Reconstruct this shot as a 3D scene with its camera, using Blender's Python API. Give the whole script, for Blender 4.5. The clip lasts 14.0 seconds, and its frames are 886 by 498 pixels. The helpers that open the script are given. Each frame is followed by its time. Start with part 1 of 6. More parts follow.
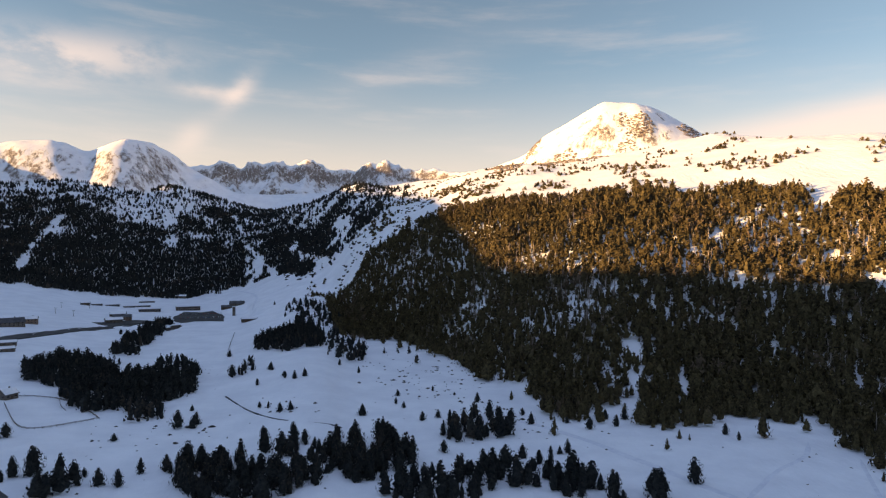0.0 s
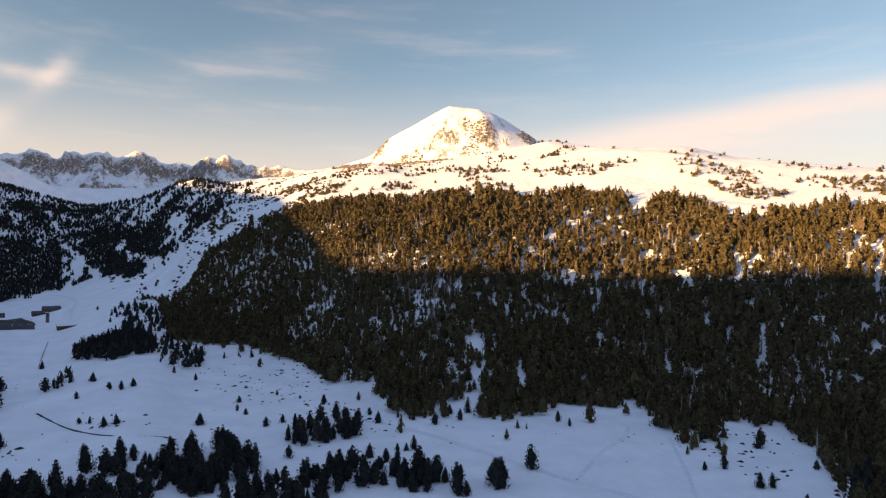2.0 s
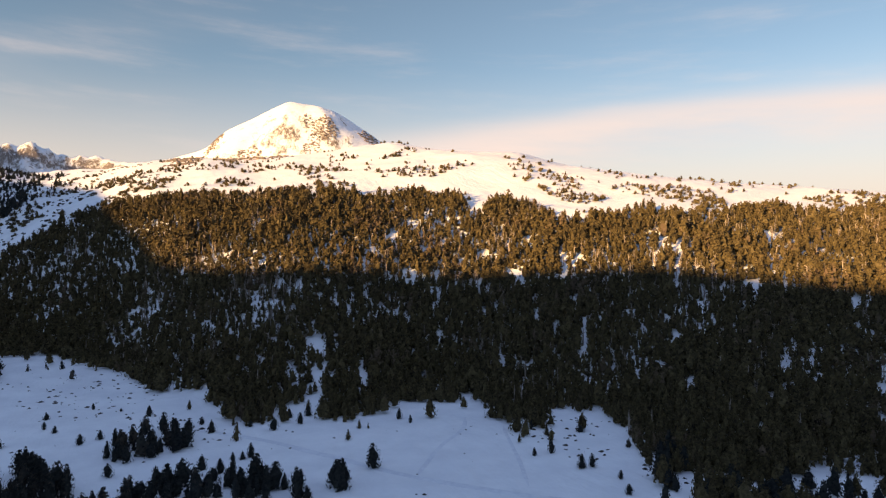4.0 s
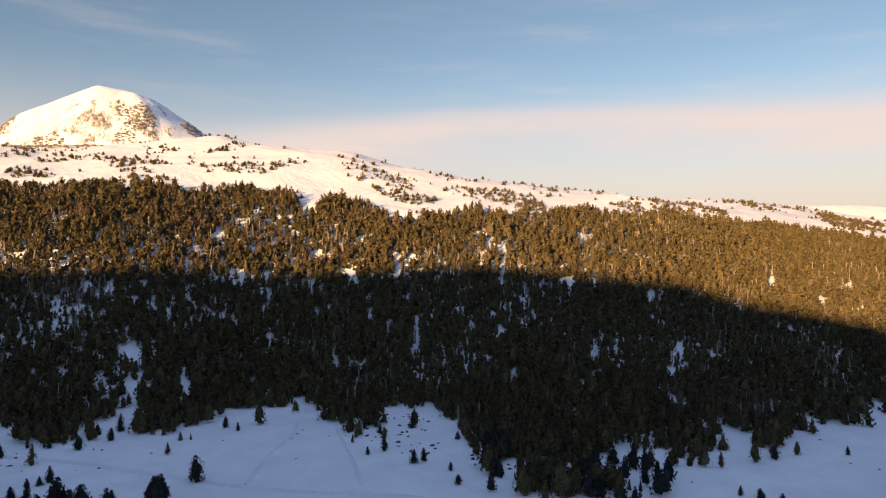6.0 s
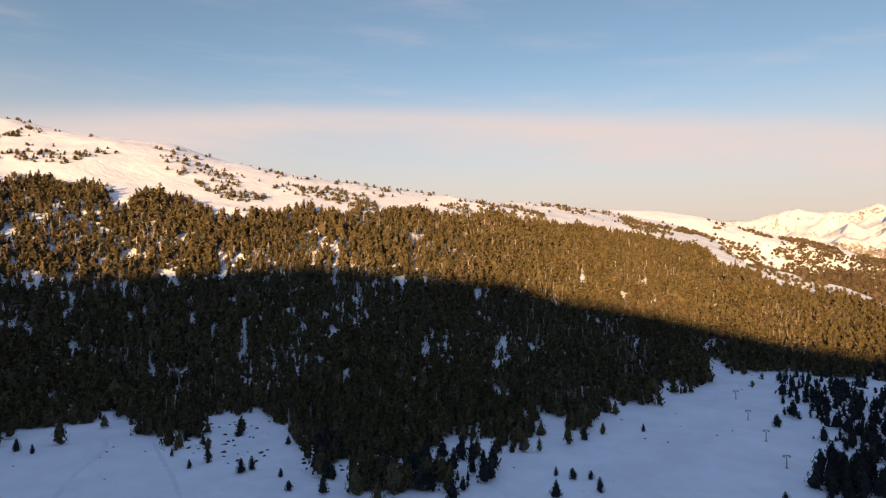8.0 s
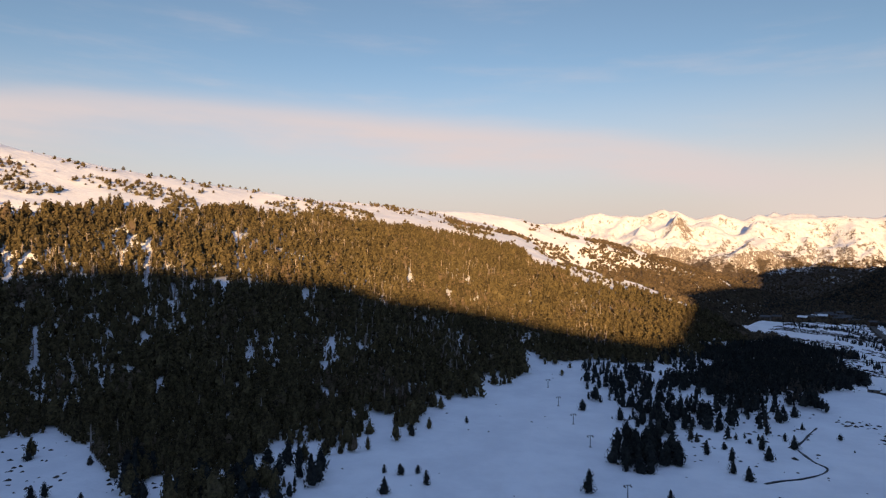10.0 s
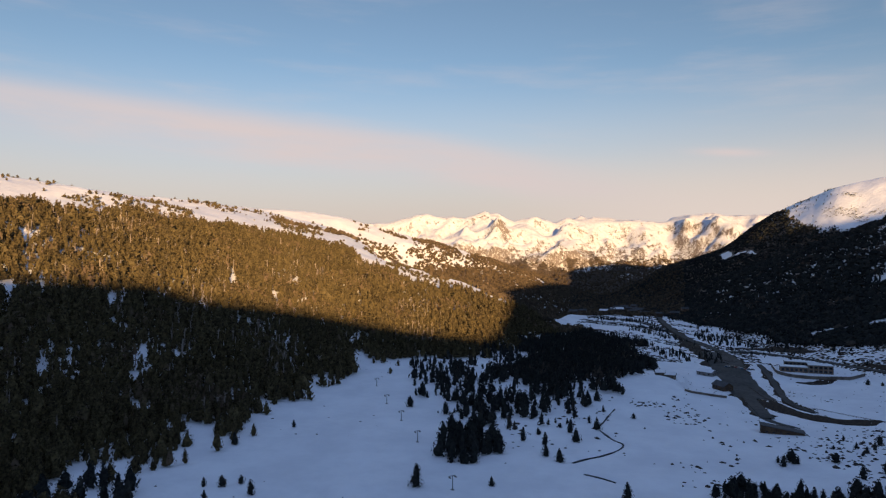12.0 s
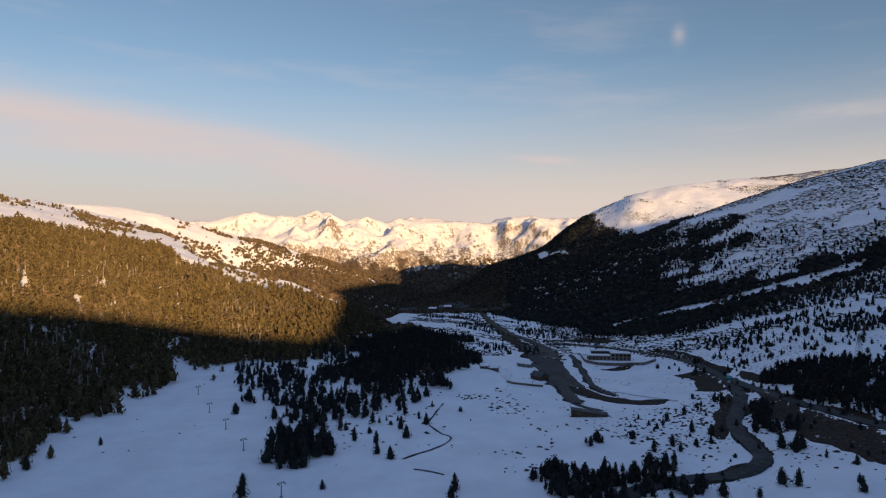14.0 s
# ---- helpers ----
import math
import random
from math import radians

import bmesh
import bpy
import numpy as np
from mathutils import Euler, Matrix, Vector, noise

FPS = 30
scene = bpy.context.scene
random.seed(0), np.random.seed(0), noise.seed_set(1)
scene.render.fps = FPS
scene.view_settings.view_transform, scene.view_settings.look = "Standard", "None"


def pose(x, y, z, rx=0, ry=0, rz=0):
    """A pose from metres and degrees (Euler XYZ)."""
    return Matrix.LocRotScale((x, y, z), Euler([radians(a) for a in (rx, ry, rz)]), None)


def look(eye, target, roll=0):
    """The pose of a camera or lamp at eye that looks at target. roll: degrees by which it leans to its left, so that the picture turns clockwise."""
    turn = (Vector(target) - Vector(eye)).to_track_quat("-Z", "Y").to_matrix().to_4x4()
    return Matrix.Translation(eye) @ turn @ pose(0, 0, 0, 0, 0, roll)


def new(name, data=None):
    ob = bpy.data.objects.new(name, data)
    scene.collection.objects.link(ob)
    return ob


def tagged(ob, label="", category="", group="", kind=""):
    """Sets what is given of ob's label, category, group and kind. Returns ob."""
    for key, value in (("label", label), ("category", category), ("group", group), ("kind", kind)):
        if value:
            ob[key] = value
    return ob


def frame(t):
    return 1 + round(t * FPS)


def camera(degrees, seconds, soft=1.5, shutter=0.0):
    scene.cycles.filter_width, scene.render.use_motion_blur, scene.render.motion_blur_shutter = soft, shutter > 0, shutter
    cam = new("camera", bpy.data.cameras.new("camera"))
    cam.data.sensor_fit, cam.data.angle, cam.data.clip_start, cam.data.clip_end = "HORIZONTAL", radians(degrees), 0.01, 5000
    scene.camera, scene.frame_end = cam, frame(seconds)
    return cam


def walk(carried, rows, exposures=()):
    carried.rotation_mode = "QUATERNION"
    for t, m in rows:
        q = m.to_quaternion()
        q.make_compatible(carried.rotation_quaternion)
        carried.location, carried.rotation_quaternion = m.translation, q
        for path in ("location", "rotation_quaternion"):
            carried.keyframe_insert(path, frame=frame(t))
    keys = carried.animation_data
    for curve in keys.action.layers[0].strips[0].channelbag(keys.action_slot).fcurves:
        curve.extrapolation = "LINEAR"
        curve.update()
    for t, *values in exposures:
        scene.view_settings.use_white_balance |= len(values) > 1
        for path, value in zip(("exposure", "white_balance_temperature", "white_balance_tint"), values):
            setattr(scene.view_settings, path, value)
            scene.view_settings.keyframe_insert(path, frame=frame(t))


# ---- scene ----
cam = camera(69.64, 14.0, soft=1.2)
EXPO = 1.5
PATH = [
    (0.0, pose(0, 0, 110, 90.43, -0.10, 0.00)),
    (0.5, pose(0, 0, 110, 90.43, -0.10, -3.43)),
    (1.0, pose(0, 0, 110, 90.43, -0.10, -6.84)),
    (1.5, pose(0, 0, 110, 90.43, -0.10, -10.36)),
    (2.0, pose(0, 0, 110, 90.43, -0.10, -13.66)),
    (2.5, pose(0, 0, 110, 90.43, -0.10, -17.07)),
    (3.0, pose(0, 0, 110, 90.43, -0.10, -20.51)),
    (5.5, pose(0, 0, 110, 90.43, -0.10, -39.05)),
    (6.0, pose(0, 0, 110, 90.43, -0.10, -42.68)),
    (6.5, pose(0, 0, 110, 90.43, -0.10, -46.39)),
    (7.0, pose(0, 0, 110, 90.43, -0.10, -50.12)),
    (7.5, pose(0, 0, 110, 90.43, -0.10, -53.87)),
    (8.0, pose(0, 0, 110, 90.43, -0.10, -57.63)),
    (10.5, pose(0, 0, 110, 90.43, -0.10, -76.78)),
    (11.0, pose(0, 0, 110, 90.43, -0.10, -80.62)),
    (11.5, pose(0, 0, 110, 90.43, -0.10, -84.44)),
    (12.0, pose(0, 0, 110, 90.43, -0.10, -88.21)),
    (12.5, pose(0, 0, 110, 90.43, -0.10, -91.94)),
    (13.0, pose(0, 0, 110, 90.43, -0.10, -95.69)),
    (13.5, pose(0, 0, 110, 90.43, -0.10, -99.47)),
    (14.0, pose(0, 0, 110, 90.43, -0.10, -103.27)),
]
walk(cam, PATH, [(0.0, EXPO + 0.06, 7250, 10), (3.0, EXPO - 0.04, 6950, 10), (6.5, EXPO - 0.28, 6700, 10), (11.0, EXPO - 0.50, 6200, 10), (14.0, EXPO - 0.59, 6250, 10)])

# ---- sky, sun ----
SUN_AZ, SUN_EL = -105.0, 9.0          # clockwise from +y, degrees
world = bpy.data.worlds.new("evening_sky")
scene.world = world
world.use_nodes = True
WN, WL = world.node_tree.nodes, world.node_tree.links
WN.clear()


def wmath(op, a, b=None, c=None):
    n = WN.new("ShaderNodeMath")
    n.operation = op
    for i, v in enumerate((a, b, c)):
        if v is None:
            continue
        if isinstance(v, (int, float)):
            n.inputs[i].default_value = v
        else:
            WL.new(v, n.inputs[i])
    return n.outputs[0]


def wramp(v, lo, hi, a=0.0, b=1.0):
    n = WN.new("ShaderNodeMapRange")
    n.interpolation_type = "SMOOTHSTEP"
    WL.new(v, n.inputs[0])
    for i, q in enumerate((lo, hi, a, b)):
        n.inputs[1 + i].default_value = q
    return n.outputs[0]


def wnoise(vec, scale, detail=5, rough=0.55, lac=2.0):
    n = WN.new("ShaderNodeTexNoise")
    n.inputs["Scale"].default_value, n.inputs["Detail"].default_value = scale, detail
    n.inputs["Roughness"].default_value = rough
    WL.new(vec, n.inputs["Vector"])
    return n.outputs["Fac"]


sky_co = WN.new("ShaderNodeTexCoord").outputs["Generated"]
sep = WN.new("ShaderNodeSeparateXYZ")
WL.new(sky_co, sep.inputs[0])
w_az = wmath("MULTIPLY", wmath("ARCTAN2", sep.outputs[0], sep.outputs[1]), 180 / math.pi)
w_el = wmath("MULTIPLY", wmath("ARCSINE", sep.outputs[2]), 180 / math.pi)
wcomb = WN.new("ShaderNodeCombineXYZ")
WL.new(wmath("MULTIPLY", w_az, 0.022), wcomb.inputs[0])
WL.new(wmath("ADD", wmath("MULTIPLY", w_el, 0.14), wmath("MULTIPLY", w_az, 0.004)), wcomb.inputs[1])
wisp = wnoise(wcomb.outputs[0], 2.2, 7, 0.6)
wcomb2 = WN.new("ShaderNodeCombineXYZ")
WL.new(wmath("MULTIPLY", w_az, 0.08), wcomb2.inputs[0])
WL.new(wmath("MULTIPLY", w_el, 0.16), wcomb2.inputs[1])
puff = wnoise(wcomb2.outputs[0], 2.4, 6, 0.6)


def cloud(az0, el0, half_az, half_el, tilt, soft=1.0):
    """A soft cloud bank round a direction of the sky: half widths and tilt in degrees."""
    da, de = wmath("SUBTRACT", w_az, az0), wmath("SUBTRACT", w_el, el0)
    c, s = math.cos(radians(tilt)), math.sin(radians(tilt))
    u = wmath("ADD", wmath("MULTIPLY", da, c / half_az), wmath("MULTIPLY", de, s / half_az))
    v = wmath("ADD", wmath("MULTIPLY", da, -s / half_el), wmath("MULTIPLY", de, c / half_el))
    r = wmath("ADD", wmath("MULTIPLY", u, u), wmath("MULTIPLY", v, v))
    return wmath("POWER", 2.718, wmath("MULTIPLY", r, -soft))


def add(a, b):
    return wmath("ADD", a, b)


sky = WN.new("ShaderNodeTexSky")
sky.sky_type = "NISHITA"
sky.sun_disc = False
sky.sun_elevation, sky.sun_rotation = radians(SUN_EL), radians(SUN_AZ)
sky.altitude, sky.air_density, sky.dust_density, sky.ozone_density = 2200, 1.0, 0.0, 0.7


def backdrop_light(colour, strength):
    n = WN.new("ShaderNodeBackground")
    n.inputs[0].default_value, n.inputs[1].default_value = (*colour, 1), strength
    return n


def over(fac, below, above):
    n = WN.new("ShaderNodeMixShader")
    WL.new(fac, n.inputs[0])
    WL.new(below.outputs[0], n.inputs[1])
    WL.new(above.outputs[0], n.inputs[2])
    return n


bg_sky = backdrop_light((0.70, 0.97, 1.08), 0.066)
WL.new(sky.outputs[0], bg_sky.inputs[0])
# blue fill added out of view to brighten shaded snow: strong overhead, faint sunward
sunward = WN.new("ShaderNodeVectorMath")
sunward.operation = "DOT_PRODUCT"
WL.new(sky_co, sunward.inputs[0])
sunward.inputs[1].default_value = (math.sin(radians(SUN_AZ)), math.cos(radians(SUN_AZ)), 0.2)
sky_fill = add(wramp(sunward.outputs["Value"], 0.3, 1.0, 0.0, 0.12), wramp(w_el, 26.0, 62.0, 0.0, 0.78))
sky_fill = wmath("MULTIPLY", sky_fill, wramp(wisp, 0.25, 0.7, 0.7, 1.0))
# warm haze low over the mountains, and the thin evening clouds
haze = wramp(w_el, 17.0, 1.0, 0.0, 0.96)
curve = wmath("SUBTRACT", w_el, wmath("SUBTRACT", 12.0, wmath("MULTIPLY", wmath("POWER", wmath("ABSOLUTE", wmath("SUBTRACT", w_az, 55)), 2.0), 0.0024)))
curve = add(curve, wmath("MULTIPLY", wmath("SUBTRACT", wisp, 0.5), 4.0))
bank = wmath("MULTIPLY", wramp(curve, 2.0, -0.6), wramp(curve, -4.6, -0.8))
bank = wmath("MULTIPLY", bank, wmath("MULTIPLY", wramp(w_az, -5, 38), wramp(w_az, 116, 88)))
bands = wmath("MULTIPLY", bank, wramp(wisp, 0.25, 0.6, 0.5, 0.82))
bands = add(bands, wmath("MULTIPLY", cloud(-31, 15.0, 8, 1.7, 4.0), wramp(puff, 0.35, 0.6, 0.2, 0.65)))
bands = add(bands, wmath("MULTIPLY", cloud(-17.9, 13.5, 2.0, 0.8, 48.0), wramp(puff, 0.3, 0.6, 0.2, 0.55)))
bands = add(bands, wmath("MULTIPLY", cloud(-20.4, 13.4, 2.4, 0.6, 0.0), wramp(puff, 0.3, 0.6, 0.15, 0.45)))
bands = add(bands, wmath("MULTIPLY", cloud(-21.6, 9.6, 1.6, 1.0, 40.0), 0.4))
bands = add(bands, wmath("MULTIPLY", cloud(-2, 16.5, 8, 1.6, 15.0), wramp(wisp, 0.35, 0.7, 0.05, 0.3)))
bands = add(bands, wmath("MULTIPLY", cloud(112.5, 8.3, 2.6, 0.33, -5.0), 0.75))
bands = add(bands, wmath("MULTIPLY", cloud(123.6, 18.0, 0.5, 0.8, 0.0), wramp(puff, 0.3, 0.6, 0.15, 0.4)))
bands = add(bands, wmath("MULTIPLY", cloud(134, 10.5, 7, 0.8, 5.0), wramp(wisp, 0.4, 0.65, 0.1, 0.5)))
bands = add(bands, wmath("MULTIPLY", wramp(wisp, 0.48, 0.80, 0.0, 0.26), wramp(w_el, 40.0, 12.0, 0.2, 1.0)))
bg_fill = backdrop_light((0.40, 0.55, 1.0), 0.31)
bg_haze = backdrop_light((1.0, 0.79, 0.67), 0.335)
bg_glow = backdrop_light((1.0, 0.82, 0.70), 0.42)
bg_cloud = backdrop_light((1.0, 0.82, 0.76), 0.375)
full = over(sky_fill, bg_sky, bg_fill)
full = over(haze, full, bg_haze)
full = over(wmath("MULTIPLY", wramp(w_az, 88, 112, 0.0, 0.7), wramp(w_el, 10.0, 2.5)), full, bg_glow)
full = over(wmath("MINIMUM", bands, 0.9), full, bg_cloud)
world_out = WN.new("ShaderNodeOutputWorld")
WL.new(full.outputs[0], world_out.inputs[0])

sun = new("sun", bpy.data.lights.new("sun", "SUN"))
sun.data.energy, sun.data.angle, sun.data.color = 5.0, radians(0.53), (1.0, 0.61, 0.25)
sa, se = radians(SUN_AZ), radians(SUN_EL)
sun.matrix_world = look((math.sin(sa) * math.cos(se) * 100, math.cos(sa) * math.cos(se) * 100, math.sin(se) * 100), (0, 0, 0))

# ---- materials ----


def material(name, rough=0.8, spec=0.3):
    m = bpy.data.materials.new(name)
    m.use_nodes = True
    b = m.node_tree.nodes["Principled BSDF"]
    b.inputs["Roughness"].default_value = rough
    b.inputs["Specular IOR Level"].default_value = spec
    return m, m.node_tree.nodes, m.node_tree.links, b


def mnode(nodes, links, kind, inputs=(), **props):
    n = nodes.new(kind)
    for k, v in props.items():
        if k == "op":
            n.operation = v
        elif k == "blend":
            n.blend_type = v
        elif k == "smooth":
            n.interpolation_type = "SMOOTHSTEP"
    for key, v in dict(inputs).items():
        if hasattr(v, "is_linked"):
            links.new(v, n.inputs[key])
        else:
            n.inputs[key].default_value = v
    return n


def noise_fac(N, L, scale, detail=4, rough=0.55, vec=None):
    n = mnode(N, L, "ShaderNodeTexNoise", {"Scale": scale, "Detail": detail, "Roughness": rough})
    if vec is None:
        vec = mnode(N, L, "ShaderNodeNewGeometry").outputs["Position"]
    L.new(vec, n.inputs["Vector"])
    return n.outputs["Fac"]


def remap(N, L, v, lo, hi, a=0.0, b=1.0):
    return mnode(N, L, "ShaderNodeMapRange", {0: v, 1: lo, 2: hi, 3: a, 4: b}, smooth=True).outputs[0]


def mixc(N, L, fac, a, b):
    n = N.new("ShaderNodeMix")
    n.data_type = "RGBA"
    for key, v in ((0, fac), (6, a), (7, b)):
        if hasattr(v, "is_linked"):
            L.new(v, n.inputs[key])
        else:
            n.inputs[key].default_value = v if isinstance(v, (int, float)) else (*v, 1)
    return n.outputs[2]


def calc(N, L, op, a, b=0.0):
    return mnode(N, L, "ShaderNodeMath", {0: a, 1: b}, op=op).outputs[0]


def bump(N, L, b, height, strength, dist):
    n = mnode(N, L, "ShaderNodeBump", {"Height": height, "Strength": strength, "Distance": dist})
    L.new(n.outputs[0], b.inputs["Normal"])


def simple(name, dark, light, scale, rough=0.8, bump_h=0.02, spec=0.3, metal=0.0, island=0.0):
    """A two-tone surface: grain at one scale, stains at a larger one."""
    m, N, L, b = material(name, rough, spec)
    b.inputs["Metallic"].default_value = metal
    fine, wide = noise_fac(N, L, scale, 5), noise_fac(N, L, scale * 0.13, 3)
    f = calc(N, L, "ADD", calc(N, L, "MULTIPLY", fine, 0.55), calc(N, L, "MULTIPLY", wide, 0.45))
    f = remap(N, L, f, 0.32, 0.68)
    if island:
        r = mnode(N, L, "ShaderNodeNewGeometry").outputs["Random Per Island"]
        f = calc(N, L, "ADD", calc(N, L, "MULTIPLY", f, 1 - island), calc(N, L, "MULTIPLY", r, island))
    L.new(mixc(N, L, f, dark, light), b.inputs["Base Color"])
    bump(N, L, b, fine, 0.5, bump_h)
    return m


def snow_land():
    """Old snow, bare rock on the steep places, brown heath and wood floor low in the lower valley."""
    m, N, L, b = material("snow_land", 0.62, 0.25)
    geo = mnode(N, L, "ShaderNodeNewGeometry")
    pos, sepn = geo.outputs["Position"], mnode(N, L, "ShaderNodeSeparateXYZ", {0: geo.outputs["Normal"]})
    steep = calc(N, L, "SUBTRACT", 1.0, sepn.outputs[2])
    place = mnode(N, L, "ShaderNodeSeparateXYZ", {0: pos})
    height, easting = place.outputs[2], place.outputs[0]
    away = mnode(N, L, "ShaderNodeVectorMath", {0: pos}, op="LENGTH").outputs["Value"]
    wide, mid, fine = noise_fac(N, L, 0.006, 5, 0.6), noise_fac(N, L, 0.03, 6, 0.65), noise_fac(N, L, 0.35, 4)
    strata = noise_fac(N, L, 0.12, 6, 0.7)
    chute = mnode(N, L, "ShaderNodeMapping", {"Vector": pos, "Scale": (0.035, 0.035, 0.009)})
    gully = noise_fac(N, L, 1.0, 8, 0.72, chute.outputs[0])
    # rock where it is too steep for snow to lie, broken up by gullies
    bare = calc(N, L, "ADD", steep, calc(N, L, "MULTIPLY", calc(N, L, "SUBTRACT", gully, 0.5), 1.25))
    bare = calc(N, L, "ADD", bare, calc(N, L, "MULTIPLY", calc(N, L, "SUBTRACT", wide, 0.5), 0.25))
    bare = calc(N, L, "ADD", bare, calc(N, L, "ADD", remap(N, L, away, 1700, 2050, -0.34, -0.10), calc(N, L, "ADD", remap(N, L, away, 2450, 2800, 0.0, 0.12), remap(N, L, away, 3300, 3700, 0.0, 0.06))))
    bare = calc(N, L, "ADD", bare, remap(N, L, easting, 2600, 3300, 0.0, -0.07))
    bare = calc(N, L, "ADD", bare, calc(N, L, "MULTIPLY", remap(N, L, easting, -700, -1000, 0.0, -0.05), remap(N, L, away, 3300, 3600, 1.0, 0.0)))
    rock = remap(N, L, bare, 0.30, 0.50)
    # the far eastern range: small outcrops and scree all over, thickest low down, between greyed snow
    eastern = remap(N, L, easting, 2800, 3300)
    speck = noise_fac(N, L, 0.040, 7, 0.72)
    scree = calc(N, L, "ADD", calc(N, L, "ADD", speck, calc(N, L, "MULTIPLY", calc(N, L, "SUBTRACT", gully, 0.5), 0.75)), calc(N, L, "MULTIPLY", steep, 0.30))
    scree = calc(N, L, "ADD", scree, calc(N, L, "ADD", remap(N, L, height, 215, 80, 0.0, 0.22), calc(N, L, "MULTIPLY", calc(N, L, "SUBTRACT", wide, 0.5), 0.5)))
    rock = calc(N, L, "MAXIMUM", rock, calc(N, L, "MULTIPLY", remap(N, L, scree, 0.69, 0.78), eastern))
    # rock lightened and warmed, the haze over distant stone put into its colour
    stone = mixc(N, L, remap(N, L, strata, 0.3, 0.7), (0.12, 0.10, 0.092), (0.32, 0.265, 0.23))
    crack = mnode(N, L, "ShaderNodeMapping", {"Vector": pos, "Scale": (0.10, 0.10, 0.028)})
    crevice = noise_fac(N, L, 1.0, 6, 0.7, crack.outputs[0])
    stone = mixc(N, L, remap(N, L, crevice, 0.56, 0.60), stone, (0.72, 0.73, 0.76))
    snow = mixc(N, L, remap(N, L, mid, 0.3, 0.7), (0.74, 0.755, 0.80), (0.85, 0.865, 0.90))
    # far snow greyed in patches: the haze's dimming is put into its colour
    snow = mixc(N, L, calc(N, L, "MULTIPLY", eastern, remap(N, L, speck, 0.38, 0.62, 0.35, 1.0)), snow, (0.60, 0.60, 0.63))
    # below the snow line of the lower valley: heath, dead bracken and needle litter
    line = calc(N, L, "ADD", calc(N, L, "MULTIPLY", calc(N, L, "SUBTRACT", mid, 0.5), 330.0), calc(N, L, "MULTIPLY", calc(N, L, "SUBTRACT", wide, 0.5), 420.0))
    line = calc(N, L, "SUBTRACT", calc(N, L, "ADD", line, calc(N, L, "ADD", 48.0, calc(N, L, "MULTIPLY", remap(N, L, place.outputs[1], -250, -700, 0.0, 237.0), calc(N, L, "MULTIPLY", remap(N, L, easting, 2300, 2480, 1.0, 0.0), remap(N, L, place.outputs[1], -980, -1080, 1.0, 0.0))))), height)
    low = calc(N, L, "MULTIPLY", remap(N, L, line, -12.0, 12.0), remap(N, L, easting, 1480, 1640))
    low = calc(N, L, "MULTIPLY", low, calc(N, L, "MAXIMUM", remap(N, L, height, -34, -22), remap(N, L, away, 2150, 2300)))
    soil = mixc(N, L, remap(N, L, strata, 0.3, 0.7), (0.035, 0.027, 0.020), (0.115, 0.085, 0.062))
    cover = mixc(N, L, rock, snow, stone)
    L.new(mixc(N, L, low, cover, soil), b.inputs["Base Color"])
    drift = mnode(N, L, "ShaderNodeMapping", {"Vector": pos, "Rotation": (0, 0, 0.6), "Scale": (0.10, 0.035, 0.1)})
    d1 = noise_fac(N, L, 1.0, 5, 0.6, drift.outputs[0])
    h = calc(N, L, "ADD", calc(N, L, "MULTIPLY", d1, 1.7), calc(N, L, "MULTIPLY", fine, 0.35))
    h = calc(N, L, "ADD", h, calc(N, L, "MULTIPLY", calc(N, L, "MULTIPLY", strata, rock), 9.0))
    bump(N, L, b, h, 0.85, 1.0)
    return m


def needles(name, dark, light, warm, share=0.12):
    """Pine needles: tone by tree, by clump and by stand; some stands are dry and brownish."""
    m, N, L, b = material(name, 0.9, 0.03)
    b.inputs["Diffuse Roughness"].default_value = 1.0
    r = mnode(N, L, "ShaderNodeNewGeometry").outputs["Random Per Island"]
    stand, clump = noise_fac(N, L, 0.02, 3), noise_fac(N, L, 0.55, 4, 0.65)
    f = calc(N, L, "ADD", calc(N, L, "MULTIPLY", r, 0.45), calc(N, L, "MULTIPLY", remap(N, L, clump, 0.3, 0.7), 0.55))
    c = mixc(N, L, f, dark, light)
    dry = remap(N, L, calc(N, L, "ADD", calc(N, L, "MULTIPLY", stand, 0.8), calc(N, L, "MULTIPLY", r, 0.3)), 0.72 - share, 0.80 - share)
    L.new(mixc(N, L, calc(N, L, "MULTIPLY", dry, 0.75), c, warm), b.inputs["Base Color"])
    return m


SNOW_LAND = snow_land()
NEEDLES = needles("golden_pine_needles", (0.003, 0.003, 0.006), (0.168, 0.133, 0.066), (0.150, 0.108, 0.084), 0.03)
# the same pines darkened and blued, the valley's shade put into the needle colour
NEEDLES_SHADE = needles("shade_dark_pine_needles", (0.007, 0.010, 0.014), (0.054, 0.056, 0.050), (0.092, 0.074, 0.060), 0.04)
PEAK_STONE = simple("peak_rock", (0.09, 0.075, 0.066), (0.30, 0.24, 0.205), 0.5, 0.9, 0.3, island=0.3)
LARCH = needles("brown_larch_twigs", (0.012, 0.011, 0.012), (0.150, 0.112, 0.072), (0.150, 0.110, 0.080), 0.05)
BIRCH = simple("pale_grey_bark", (0.16, 0.13, 0.12), (0.40, 0.34, 0.30), 1.5, 0.9, 0.03, island=0.5)
BARK = simple("bark", (0.05, 0.035, 0.025), (0.14, 0.10, 0.075), 3.0, 0.9, 0.05)
PACKED_SNOW = simple("packed_snow", (0.64, 0.66, 0.73), (0.78, 0.80, 0.85), 0.3, 0.6, 0.08)
SNOW_ROOF = simple("roof_snow", (0.70, 0.72, 0.76), (0.84, 0.85, 0.87), 0.8, 0.6, 0.05)
